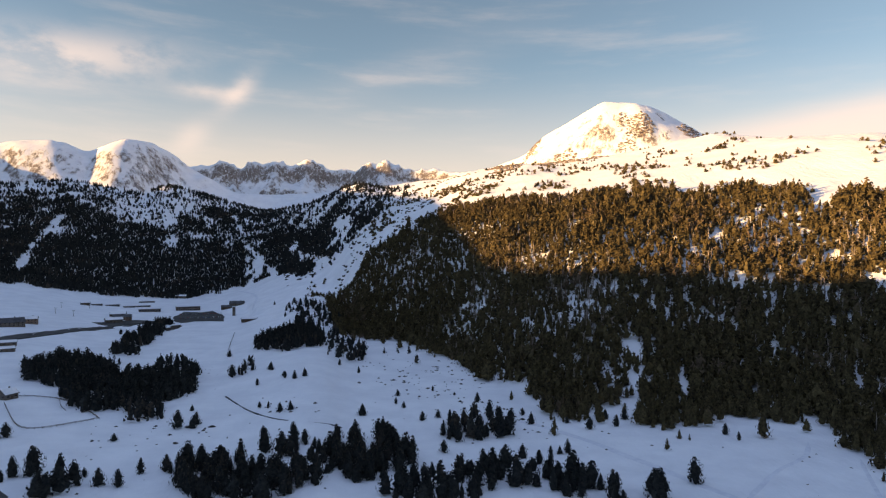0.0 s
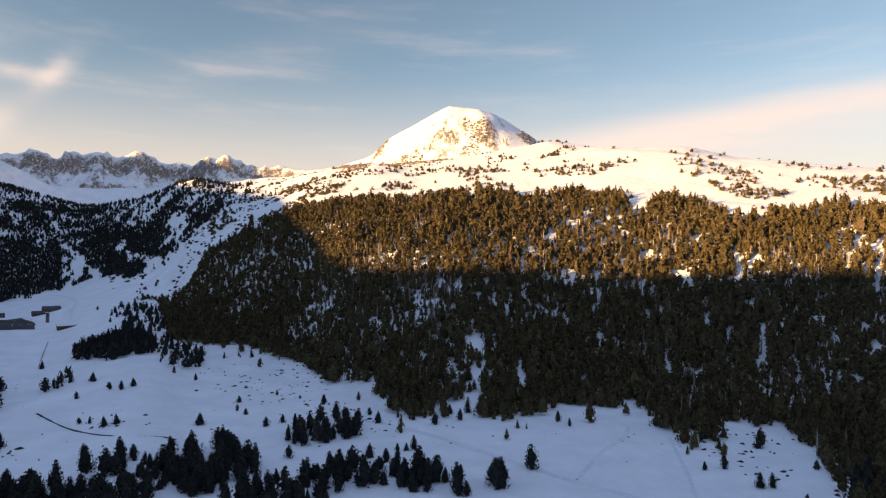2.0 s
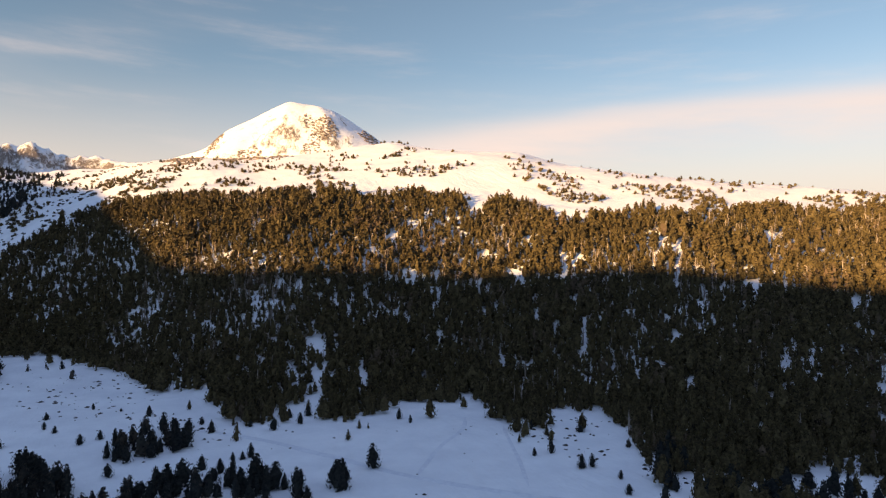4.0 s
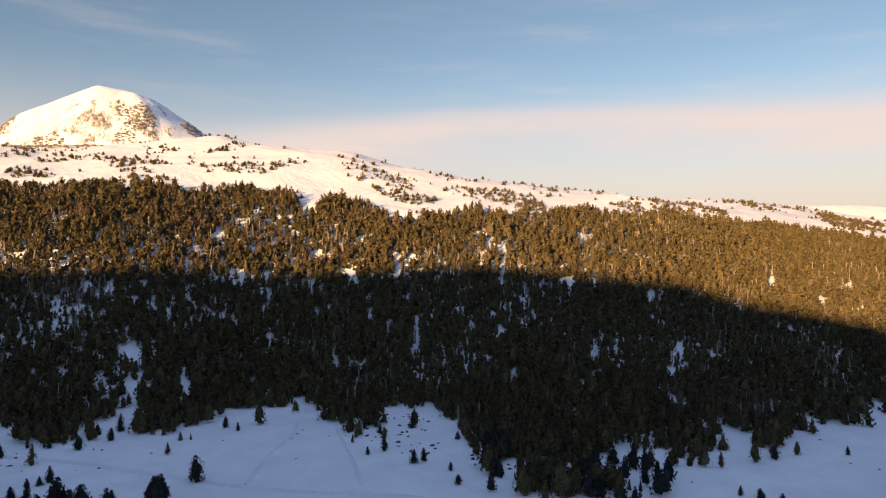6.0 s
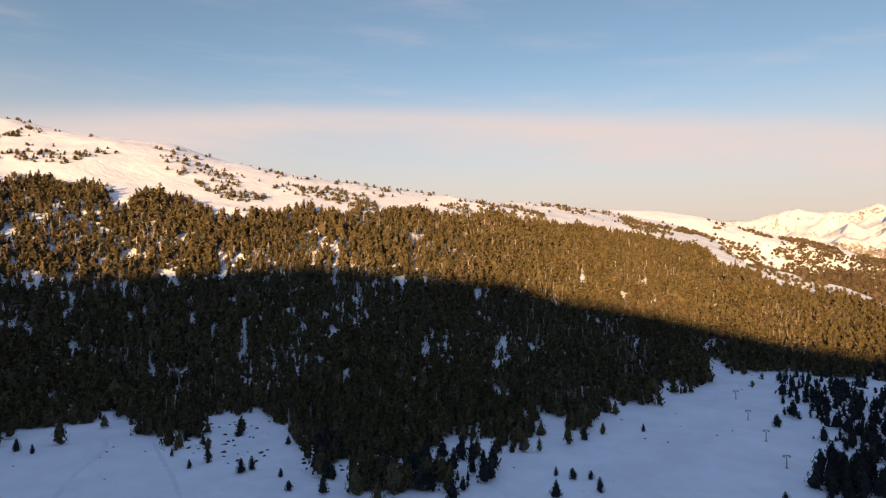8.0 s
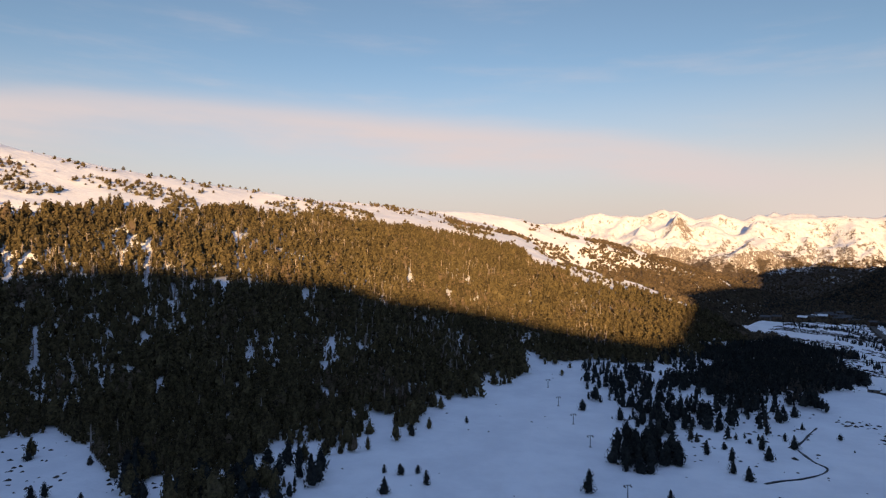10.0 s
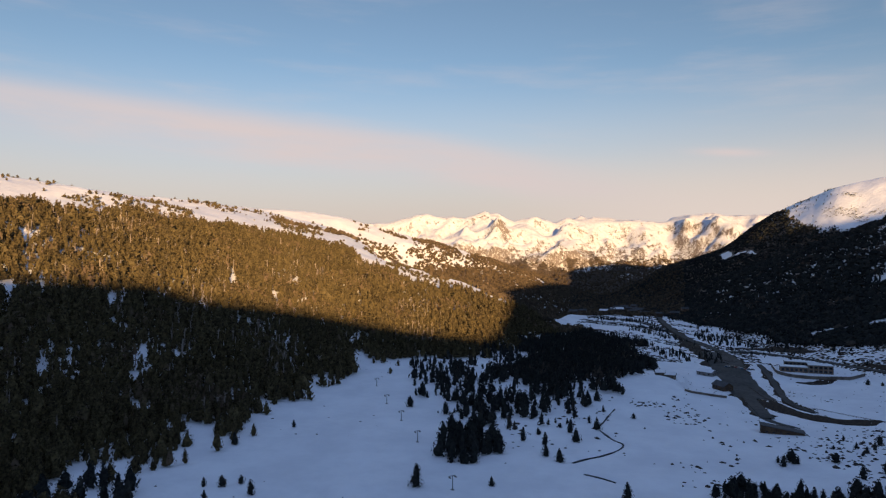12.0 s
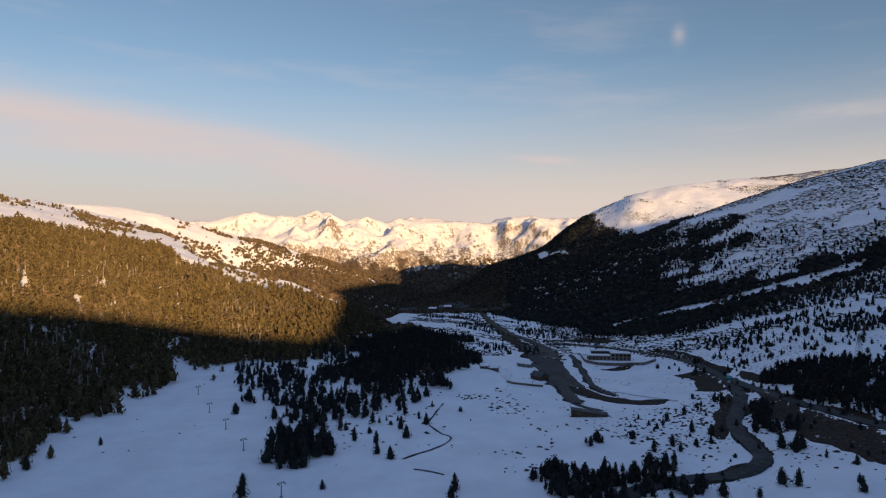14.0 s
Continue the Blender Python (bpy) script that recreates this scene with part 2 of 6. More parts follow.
ASPHALT = simple("wet_asphalt", (0.024, 0.024, 0.025), (0.080, 0.077, 0.074), 0.35, 0.75, 0.02, 0.15)


def patchy_earth():
    m, N, L, b = material("bare_earth", 0.95, 0.2)
    f, w = noise_fac(N, L, 0.5, 5), noise_fac(N, L, 0.16, 5, 0.65)
    soil = mixc(N, L, remap(N, L, f, 0.3, 0.7), (0.012, 0.009, 0.007), (0.055, 0.038, 0.027))
    L.new(mixc(N, L, remap(N, L, w, 0.66, 0.70), soil, (0.78, 0.79, 0.82)), b.inputs["Base Color"])
    bump(N, L, b, f, 0.6, 0.4)
    return m


EARTH = patchy_earth()
HEATH = simple("heath_scrub", (0.012, 0.010, 0.007), (0.05, 0.034, 0.022), 0.8, 0.95, 0.1, island=0.4)
STONE = simple("boulder_stone", (0.014, 0.012, 0.011), (0.085, 0.070, 0.060), 1.2, 0.9, 0.1, island=0.3)
STREAM = simple("dark_stream_water", (0.01, 0.013, 0.018), (0.03, 0.035, 0.045), 0.6, 0.55, 0.03, 0.15)
CONCRETE = simple("concrete", (0.13, 0.125, 0.12), (0.30, 0.29, 0.28), 0.7, 0.85, 0.03)
RENDERED = simple("brown_render", (0.13, 0.085, 0.06), (0.27, 0.18, 0.13), 0.9, 0.85, 0.02)
STONE_WALL = simple("stone_masonry", (0.06, 0.05, 0.043), (0.22, 0.185, 0.155), 1.6, 0.9, 0.08)
TIMBER = simple("dark_timber", (0.035, 0.022, 0.014), (0.12, 0.075, 0.045), 2.0, 0.8, 0.03)
SLATE = simple("slate_roof", (0.03, 0.03, 0.034), (0.10, 0.10, 0.105), 1.4, 0.7, 0.04)
STEEL = simple("galvanised_steel", (0.16, 0.165, 0.17), (0.34, 0.345, 0.35), 3.0, 0.5, 0.005, 0.5, 0.7)
GLASS = simple("window_glass", (0.012, 0.016, 0.022), (0.03, 0.036, 0.045), 0.3, 0.06, 0.0, 0.6)

# ---- the land: break lines, each point (azimuth clockwise from +y, distance, height) round the valley's middle ----
FOOT_WEST = [
    (-34.8, 1500, 48), (-27.4, 1500, 8), (-18.8, 1650, 4), (-15.6, 1650, 49), (-12, 1300, 74), (-10.6, 1000, 36), (-9.2, 816, 8), (-4.7, 771, 6), (0.8, 694, 4),
    (3.9, 530, 2), (9.4, 437, 0), (18.9, 417, 0), (24.6, 472, 0), (30.5, 499, 0), (44.9, 438, 0),
]
FOOT_EAST = [
    (54.7, 359, 0), (63.6, 380, 0), (69.9, 385, 0), (77, 517, 0), (81.4, 621, -3), (90.1, 686, -6), (94, 780, -10), (98.5, 1000, -16),
    (100.5, 1388, -26), (103.6, 1672, -36), (108.1, 1411, -30), (114.1, 963, -20), (121.3, 737, -8), (127.9, 616, 2), (135.7, 438, 12),
]
FOOT_SOUTH = [
    (146, 330, 14), (180, 260, 10), (220, 280, 10), (255, 330, 12), (290, 600, 14), (310, 1000, 20), (318, 1300, 30),
]
SHOULDER_WEST = [
    (-34.8, 1900, 149), (-27.4, 1900, 138), (-18.8, 1950, 124), (-12, 1800, 155), (-8.3, 1150, 119), (-4.3, 1050, 142), (2.3, 930, 177), (14.1, 850, 185),
    (26.7, 820, 179), (39, 800, 165),
]
SHOULDER_EAST = [
    (49.9, 800, 153), (59.3, 850, 154), (67.7, 930, 147), (80.1, 1050, 119), (86.3, 1100, 72), (86.3, 1150, 75), (90.1, 1150, 56), (94, 1100, 29), (97, 1080, 3),
    (98.6, 1080, -24), (101, 1700, -34), (103.6, 2100, -55), (109.2, 1750, -14), (114.1, 1300, 8), (121.3, 1080, 28), (127.9, 950, 45), (135.7, 850, 66),
]
SHOULDER_SOUTH = [
    (146, 700, 70), (180, 800, 90), (220, 800, 110), (255, 800, 120), (290, 1000, 130), (310, 1500, 140), (318, 1750, 150),
]
CREST_WEST = [
    (-34.8, 2450, 321), (-30.5, 2450, 347), (-27.8, 2400, 324), (-25, 2400, 304), (-23.7, 2500, 352), (-18.8, 2500, 292), (-15.6, 2400, 255), (-12, 2100, 269),
    (-8.3, 1900, 296), (-4.3, 1800, 273), (-1.2, 1800, 290), (2.8, 1750, 319), (7.4, 1700, 334), (10.8, 1650, 328), (15.7, 1600, 337), (20.3, 1600, 361),
    (23, 1600, 372), (27.8, 1333, 318), (34.8, 1290, 305), (38.6, 1247, 274),
]
CREST_EAST = [
    (46.4, 1204, 244), (54.7, 1204, 223), (61.1, 1247, 212), (67.7, 1550, 223), (71.4, 1650, 215), (77.9, 1600, 177), (82.2, 1550, 123), (82.2, 1500, 93),
    (88.2, 1500, 32), (94, 1400, -7), (98.5, 1300, -29), (101, 2100, -49), (104.1, 2350, -58), (106.6, 2200, -37), (109.2, 1900, 12), (114.1, 1700, 80),
    (118.9, 1600, 135), (122.6, 1500, 173), (127.9, 1450, 218), (131.9, 1400, 247), (138.1, 1350, 275),
]
CREST_SOUTH = [
    (146, 1350, 275), (165, 1500, 330), (185, 2000, 480), (199.3, 2663, 708), (210, 2121, 668), (221.3, 1803, 593), (233.2, 1616, 528), (240.1, 1552, 443),
    (243.7, 1530, 370), (245, 1523, 352), (251.2, 1503, 377), (255, 1500, 394), (259.2, 1504, 403), (260.3, 1507, 426), (261.7, 1510, 416), (266.3, 1530, 422),
    (268.7, 1544, 421), (273.4, 1581, 394), (278.1, 1631, 368), (281.3, 1673, 370), (284.5, 1724, 393), (287.3, 1776, 433), (293.7, 1921, 498), (308.1, 2500, 573),
    (314, 2500, 505), (320, 2450, 380),
]
CREST2_WEST = [
    (-34.9, 3100, 546), (-32.8, 3050, 558), (-31.3, 3000, 541), (-29.2, 3000, 520), (-27.8, 2950, 548), (-26.6, 2950, 574), (-25.6, 2970, 579), (-24.7, 3000, 578), (-23.3, 3050, 540),
    (-21.3, 3100, 477), (-17.9, 3000, 373), (-12, 3000, 381), (-4.3, 2900, 416), (0.8, 2800, 437), (3.8, 2500, 437), (7.4, 2300, 464), (8.9, 2250, 514),
    (10.8, 2250, 557), (12.3, 2250, 592), (14.1, 2250, 630), (16.1, 2250, 621), (18, 2250, 605), (19.8, 2250, 565), (21.4, 2250, 524), (23, 2250, 475),
    (27.8, 2300, 459), (38.6, 2300, 395),
]
CREST2_EAST = [
    (54.7, 2300, 307), (67.7, 2300, 269), (71.4, 2300, 265), (75.6, 2350, 263), (78.8, 2400, 249), (78.7, 2400, 247), (82.2, 2450, 209), (86.3, 2450, 166),
    (90.1, 2500, 118), (92.3, 2500, 90), (94, 2500, 62), (99, 2500, -24), (102.6, 2600, -78), (105.2, 2650, -6), (107.0, 2680, 40), (108.7, 2650, 70), (110.7, 2570, 104), (112.1, 2500, 125), (114.1, 2450, 195),
    (116.6, 2400, 265), (119.9, 2350, 320), (123.5, 2350, 349), (127.9, 2350, 361), (131.9, 2350, 364), (134.6, 2300, 366), (138.1, 2200, 368),
]
CREST2_SOUTH = [
    (146, 2200, 360), (180, 2900, 400), (220, 2900, 360), (255, 2400, 360), (290, 2700, 480), (302, 3000, 540), (310, 3200, 560), (319, 3050, 450),
]
CREST3_WEST = [
    (-34.9, 4200, 622), (-23.3, 4200, 635), (-21.3, 4200, 650), (-18.8, 4200, 645), (-16.3, 4200, 654), (-14.6, 4200, 691), (-13.4, 4200, 651), (-12.2, 4200, 712),
    (-10.5, 4200, 668), (-8.3, 4200, 643), (-6.8, 4100, 668), (-5.3, 4100, 706), (-3.5, 4100, 660), (-0.7, 4100, 647), (1.4, 4000, 630), (4.4, 3900, 627),
    (10.8, 3900, 654), (27.8, 3900, 616),
]
CREST3_EAST = [
    (54.7, 4000, 440), (71.4, 4400, 316), (78, 4400, 255), (80, 4400, 262), (81, 4400, 285), (81.8, 4500, 305), (84.4, 4500, 362), (86.8, 4500, 401), (89.1, 4500, 346), (91.1, 4500, 356),
    (93, 4500, 385), (94.5, 4500, 343), (96.5, 4500, 381), (98, 4500, 338), (99.2, 4500, 362), (101, 4500, 315), (105.1, 4500, 344), (107.6, 4500, 323),
    (109.4, 4500, 351), (111.6, 4500, 358), (115.1, 4500, 367), (123.5, 4500, 335), (138.1, 4500, 309),
]
CREST3_SOUTH = [
    (146, 4300, 300), (180, 4200, 400), (220, 4200, 420), (255, 4200, 450), (290, 4400, 700), (304, 4600, 1000), (311, 4650, 1120), (316.5, 4650, 1120), (321, 4500, 800),
]


def hash01(ix, iy, seed):
    v = (ix.astype(np.int64) * 374761393 + iy.astype(np.int64) * 668265263 + seed * 1442695041) & 0x7FFFFFFF
    v = ((v ^ (v >> 13)) * 1274126177) & 0x7FFFFFFF
    return ((v ^ (v >> 16)) & 0xFFFF) / 65535.0


def vnoise(x, y, seed=0):
    """Smooth value noise in -1..1."""
    ix, iy = np.floor(x), np.floor(y)
    fx, fy = x - ix, y - iy
    fx, fy = fx * fx * (3 - 2 * fx), fy * fy * (3 - 2 * fy)
    a, b = hash01(ix, iy, seed), hash01(ix + 1, iy, seed)
    c, d = hash01(ix, iy + 1, seed), hash01(ix + 1, iy + 1, seed)
    return 2 * ((a * (1 - fx) + b * fx) * (1 - fy) + (c * (1 - fx) + d * fx) * fy) - 1


def fbm(x, y, size, octaves=4, seed=0, ridged=False):
    total, amp, norm = np.zeros_like(x), 1.0, 0.0
    for k in range(octaves):
        n = vnoise(x / size * 2 ** k + 17.3 * k, y / size * 2 ** k - 9.1 * k, seed + k)
        total += amp * (1 - 2 * np.abs(n) if ridged else n)
        norm += amp
        amp *= 0.5
    return total / norm


def gnoise(x, y, seed=0):
    """Gradient noise, about -0.7..0.7."""
    ix, iy = np.floor(x), np.floor(y)
    fx, fy = x - ix, y - iy
    u, v = fx ** 3 * (fx * (fx * 6 - 15) + 10), fy ** 3 * (fy * (fy * 6 - 15) + 10)

    def corner(i, j):
        t = hash01(ix + i, iy + j, seed) * 2 * np.pi
        return np.cos(t) * (fx - i) + np.sin(t) * (fy - j)
    return (corner(0, 0) * (1 - u) + corner(1, 0) * u) * (1 - v) + (corner(0, 1) * (1 - u) + corner(1, 1) * u) * v


def ridges(x, y, size, octaves=5, seed=0):
    """Sharp branching ridges between smooth hollows, 0..1."""
    total, weight, amp, norm = np.zeros_like(x), np.ones_like(x), 1.0, 0.0
    wx, wy = gnoise(x / size * 0.7, y / size * 0.7, seed + 90) * 0.35, gnoise(x / size * 0.7, y / size * 0.7, seed + 91) * 0.35
    for k in range(octaves):
        n = gnoise(x / size * 2.1 ** k + wx * 2 ** k + 7.7 * k, y / size * 2.1 ** k + wy * 2 ** k - 3.1 * k, seed + k)
        r = (1 - np.minimum(1, np.abs(n) * 2.0)) ** 2
        total += amp * r * weight
        weight = np.clip(r * 1.7, 0.12, 1)
        norm += amp
        amp *= 0.5
    return total / norm


def line(points):
    pts = sorted((p[0] % 360, p[1], p[2]) for p in points)
    return [np.array(c, float) for c in zip(*pts)]


def along(points, az, blur=0.0):
    """Distance and height of a break line at the azimuths az."""
    a, d, z = line(points)
    if blur:
        out = [np.zeros_like(az), np.zeros_like(az)]
        for k in range(-4, 5):
            for j, q in enumerate((d, z)):
                out[j] += np.interp((az + k * blur / 4) % 360, a, q, period=360) / 9
        return out
    return [np.interp(az % 360, a, d, period=360), np.interp(az % 360, a, z, period=360)]


FOOT = FOOT_WEST + FOOT_EAST + FOOT_SOUTH
SHOULDER = SHOULDER_WEST + SHOULDER_EAST + SHOULDER_SOUTH
CREST = CREST_WEST + CREST_EAST + CREST_SOUTH
CREST2 = CREST2_WEST + CREST2_EAST + CREST2_SOUTH
CREST3 = CREST3_WEST + CREST3_EAST + CREST3_SOUTH


CRAGS = [(-24.4, 2960, 40, 6), (103.8, 600, 55, 9), (107.6, 585, 80, 6), (16.6, 2120, 70, 26), (18.0, 2100, 45, 16), (15.2, 2130, 30, 10), (14.4, 1980, 60, 12), (12.6, 1950, 45, 12), (8.2, 2080, 80, 20),
         (6.5, 1980, 70, 14), (-20.0, 2440, 120, 8), (-6.0, 1650, 90, 14), (-2.0, 1560, 80, 12), (-8.5, 1800, 110, 16),
         (2.5, 1600, 70, 9), (-33, 2960, 110, 16), (-31, 2970, 80, 12), (-22.5, 3000, 110, 18)]

SPURS = [(-25.4, 2980, -23.2, 2480, 560, 55), (-33.5, 3020, -31.0, 2600, 420, 20), (-12.2, 4180, -12.8, 3700, 190, 45),
         (-5.3, 4080, -6.6, 3650, 190, 45), (-16.3, 4180, -16.6, 3750, 160, 40), (-14.6, 4180, -14.8, 3800, 140, 35), (14.1, 2230, 12.0, 1950, 90, 16)]


def round_off(p):
    return p * p * (3 - 2 * p)


def heights(az, d):
    """Height of the land on the grid of azimuths (rows) and distances (columns)."""
    foot, shoulder = along(FOOT, az, 2.0), along(SHOULDER, az, 2.0)
    crest, crest2, crest3 = along(CREST, az, 0.8), along(CREST2, az, 0.4), along(CREST3, az)
    gap12, gap23 = crest2[0] - crest[0], crest3[0] - crest2[0]
    dip = [crest[0] + 0.45 * gap12, np.minimum(crest[1], crest2[1]) - 0.05 * gap12]
    dip2 = [crest2[0] + 0.5 * gap23, np.minimum(crest2[1], crest3[1]) - 0.11 * gap23]
    far_floor = np.exp(-((az - 104) / 12.0) ** 2)
    dip2[1] = dip2[1] * (1 - far_floor) - 90 * far_floor
    near = [foot[0] * 0.55, foot[1] * 0.35]
    zero = np.zeros_like(az)
    cliff = [dip2[0] + 0.82 * (crest3[0] - dip2[0]), dip2[1] + (0.68 + 0.12 * np.clip((az - 20) / 30, 0, 1)) * (crest3[1] - dip2[1])]
    knots = [(zero + 2, zero), near, foot, shoulder, crest, dip, crest2, dip2, cliff, crest3, (zero + 4960, crest3[1] - 160)]
    kd = np.stack([k[0] for k in knots], 1)
    kz = np.stack([k[1] for k in knots], 1)
    kd = np.maximum.accumulate(kd + np.arange(kd.shape[1]) * 1e-3, 1)
    # monotone cubic along each ray
    h = np.maximum(np.diff(kd, axis=1), 1.0)
    s = np.diff(kz, axis=1) / h
    m = np.zeros_like(kz)
    same = s[:, :-1] * s[:, 1:] > 0
    m[:, 1:-1] = np.where(same, 2 * s[:, :-1] * s[:, 1:] / np.where(same, s[:, :-1] + s[:, 1:], 1), 0)
    m[:, -1] = s[:, -1]
    z = np.zeros((len(az), len(d)))
    for i in range(len(az)):
        k = np.clip(np.searchsorted(kd[i], d) - 1, 0, kd.shape[1] - 2)
        t = np.clip((d - kd[i, k]) / h[i, k], 0, 1)
        z[i] = ((2 * t ** 3 - 3 * t ** 2 + 1) * kz[i, k] + (t ** 3 - 2 * t ** 2 + t) * h[i, k] * m[i, k]
                + (3 * t ** 2 - 2 * t ** 3) * kz[i, k + 1] + (t ** 3 - t ** 2) * h[i, k] * m[i, k + 1])
    x, y = d[None] * np.sin(radians(1) * az)[:, None], d[None] * np.cos(radians(1) * az)[:, None]
    # relief: rough on the high ranges, gullied on the slopes, soft on the valley floor
    up = lambda a, b: np.clip((d[None] - a[:, None]) / np.maximum(b - a, 1)[:, None], 0, 1)
    slope, high, far = up(foot[0], shoulder[0]), up(crest[0], crest2[0]), up(crest2[0], crest3[0])
    ends = np.clip((4960 - d[None]) / 500, 0, 1)
    calm = 1 - np.exp(-(((d[None] - crest[0][:, None]) / 120.0) ** 2)) * 0.8
    calm2 = 1 - np.exp(-(((d[None] - crest2[0][:, None]) / 110.0) ** 2)) * 0.8
    calm3 = 1 - np.exp(-(((d[None] - crest3[0][:, None]) / 120.0) ** 2)) * 0.85
    z += fbm(x, y, 90, 3, 3) * 1.2
    z += slope * calm * (fbm(x, y, 70, 4, 11) * 3.2 + (fbm(x, y, 260, 3, 21, True) - 0.2) * 6.0 * (1 - high))
    west, east = np.clip((2 - az) / 6, 0, 1)[:, None], np.clip((az - 60) / 20, 0, 1)[:, None]
    massif = np.clip((-19 - az) / 3, 0, 1)[:, None]
    z += high * calm2 * ((ridges(x, y, 420, 5, 31) - 0.25) * (26 + 22 * west - 12 * massif) + fbm(x, y, 60, 3, 41) * 3)
    z += far * ends * calm3 * (1 - 0.75 * west) * (ridges(x, y, 900, 6, 52) - 0.36) * (190 + 60 * east)
    crag3 = 1 - np.exp(-(((d[None] - crest3[0][:, None]) / 130.0) ** 2)) * 0.8
    z += far * ends * crag3 * east * ((ridges(x, y, 300, 5, 65) - 0.40) * 85 + (ridges(x, y, 120, 3, 68) - 0.4) * 26)
    # ribs and gullies in the rock walls under the far western crest
    wall = np.clip(1 - np.abs(d[None] - crest3[0][:, None] + 90) / 260.0, 0, 1) * west * np.clip((4960 - d[None]) / 300, 0, 1)
    rib = ridges(az[:, None] * 71.0 + 0 * d[None], 0.22 * d[None] + 0 * az[:, None], 80, 4, 66)
    z += wall * (rib - 0.30) * 48
    tooth = ridges(az[:, None] * 71.0 + 0 * d[None], 0.05 * d[None] + 0 * az[:, None], 60, 3, 69)
    z += west * np.exp(-(((d[None] - crest3[0][:, None]) / 40.0) ** 2)) * (tooth - 0.3) * 22
    crag2 = 1 - np.exp(-(((d[None] - crest2[0][:, None]) / 60.0) ** 2)) * 0.7
    z += west * high * crag2 * (fbm(x, y, 140, 5, 67, True) - 0.62) * 10
    # spurs: from azimuth, distance to azimuth, distance; half width, height
    for a0, d0, a1, d1, wide, hi in SPURS:
        p0 = np.array((d0 * math.sin(radians(a0)), d0 * math.cos(radians(a0))))
        p1 = np.array((d1 * math.sin(radians(a1)), d1 * math.cos(radians(a1))))
        v = p1 - p0
        t = np.clip(((x - p0[0]) * v[0] + (y - p0[1]) * v[1]) / (v @ v), 0, 1)
        r = np.hypot(x - p0[0] - t * v[0], y - p0[1] - t * v[1])
        z += hi * (1 - 0.92 * t) * round_off(np.clip(1 - r / wide, 0, 1)) * np.clip(t * 2.2, 0, 1)
    # crags: azimuth, distance, radius, height
    for a0, d0, rad, hi in CRAGS:
        x0, y0 = d0 * math.sin(radians(a0)), d0 * math.cos(radians(a0))
        r2 = ((x - x0) ** 2 + (y - y0) ** 2) / rad ** 2
        z += np.exp(-r2) * hi * (0.5 + 1.1 * np.abs(fbm(x, y, rad * 0.9, 3, int(d0))))
    return z


vis_az = np.arange(-42.0, 145.01, 0.29)
rest_az = np.arange(146.0, 317.6, 2.0)
AZ = np.concatenate([vis_az, rest_az])
DD = np.concatenate([[0.0], np.geomspace(12, 250, 16)[:-1], np.geomspace(250, 1200, 195)[:-1], np.geomspace(1200, 2600, 125)[:-1], np.geomspace(2600, 4960, 110)])
ZZ = heights(AZ, DD)
GX, GY = DD[None] * np.sin(np.radians(AZ))[:, None], DD[None] * np.cos(np.radians(AZ))[:, None]


def ground(az, d):
    """Height of the built land at azimuths and distances."""
    az, d = np.atleast_1d(np.asarray(az, float)), np.atleast_1d(np.asarray(d, float))
    a = (az + 42.0) % 360 - 42.0
    full_az = np.append(AZ, AZ[0] + 360)
    i = np.clip(np.searchsorted(full_az, a) - 1, 0, len(AZ) - 1)
    fa = (a - full_az[i]) / (full_az[i + 1] - full_az[i])
    i2 = (i + 1) % len(AZ)
    j = np.clip(np.searchsorted(DD, d) - 1, 0, len(DD) - 2)
    fd = np.clip((d - DD[j]) / (DD[j + 1] - DD[j]), 0, 1)
    return (ZZ[i, j] * (1 - fa) * (1 - fd) + ZZ[i2, j] * fa * (1 - fd) + ZZ[i, j + 1] * (1 - fa) * fd + ZZ[i2, j + 1] * fa * fd)


def spot(az, d, lift=0.0):
    """The place on the ground at one azimuth and distance."""
    z = float(ground(az, d)[0]) + lift
    return Vector((d * math.sin(radians(az)), d * math.cos(radians(az)), z))


# ---- roads, beds and streams: control points (azimuth, distance), width ----
VALLEY_ROAD = [(106.5, 1649), (107.5, 1338), (109.2, 1067), (111.0, 965), (112.4, 880), (113.0, 800), (113.2, 700), (113.6, 610), (114.3, 550), (115.2, 505)]
PASS_ROAD = [(112.4, 930), (114.6, 925), (118.0, 862), (121.3, 785), (123.5, 740), (125.3, 681), (127.4, 610), (129.5, 559), (131.9, 512), (134.9, 468), (138.1, 433), (144, 395)]
HAIRPIN_ROAD = [(127.0, 622), (127.9, 575), (128.25, 530), (128.1, 490), (127.8, 455), (128.3, 423), (129.3, 399), (129.9, 380), (129.1, 359), (127.4, 346),
                (124.8, 337), (122.2, 326), (120.0, 312), (118.4, 292)]
SIDE_TRACK = [(114.6, 760), (115.3, 700), (115.9, 645), (116.8, 575), (118.5, 543)]
SKI_ROAD = [(-41, 790), (-37, 815), (-34.8, 838), (-32.7, 874), (-30.5, 939), (-28.0, 1010), (-26.1, 1062), (-24.1, 1090), (-22.5, 1110), (-20.4, 1120)]
STREAMS = [[(99.7, 354), (100.8, 362), (102.3, 371), (103.6, 384), (104.0, 396), (103.1, 405), (102.0, 425)], [(100.7, 336), (102.1, 332), (103.4, 327)],
           [(-18.8, 512), (-16.9, 456), (-15.0, 424), (-13.6, 409)], [(-11.4, 396), (-10.0, 395), (-9.0, 391)],
           [(101.8, 433), (102.3, 445), (102.8, 467), (103.3, 487)]]


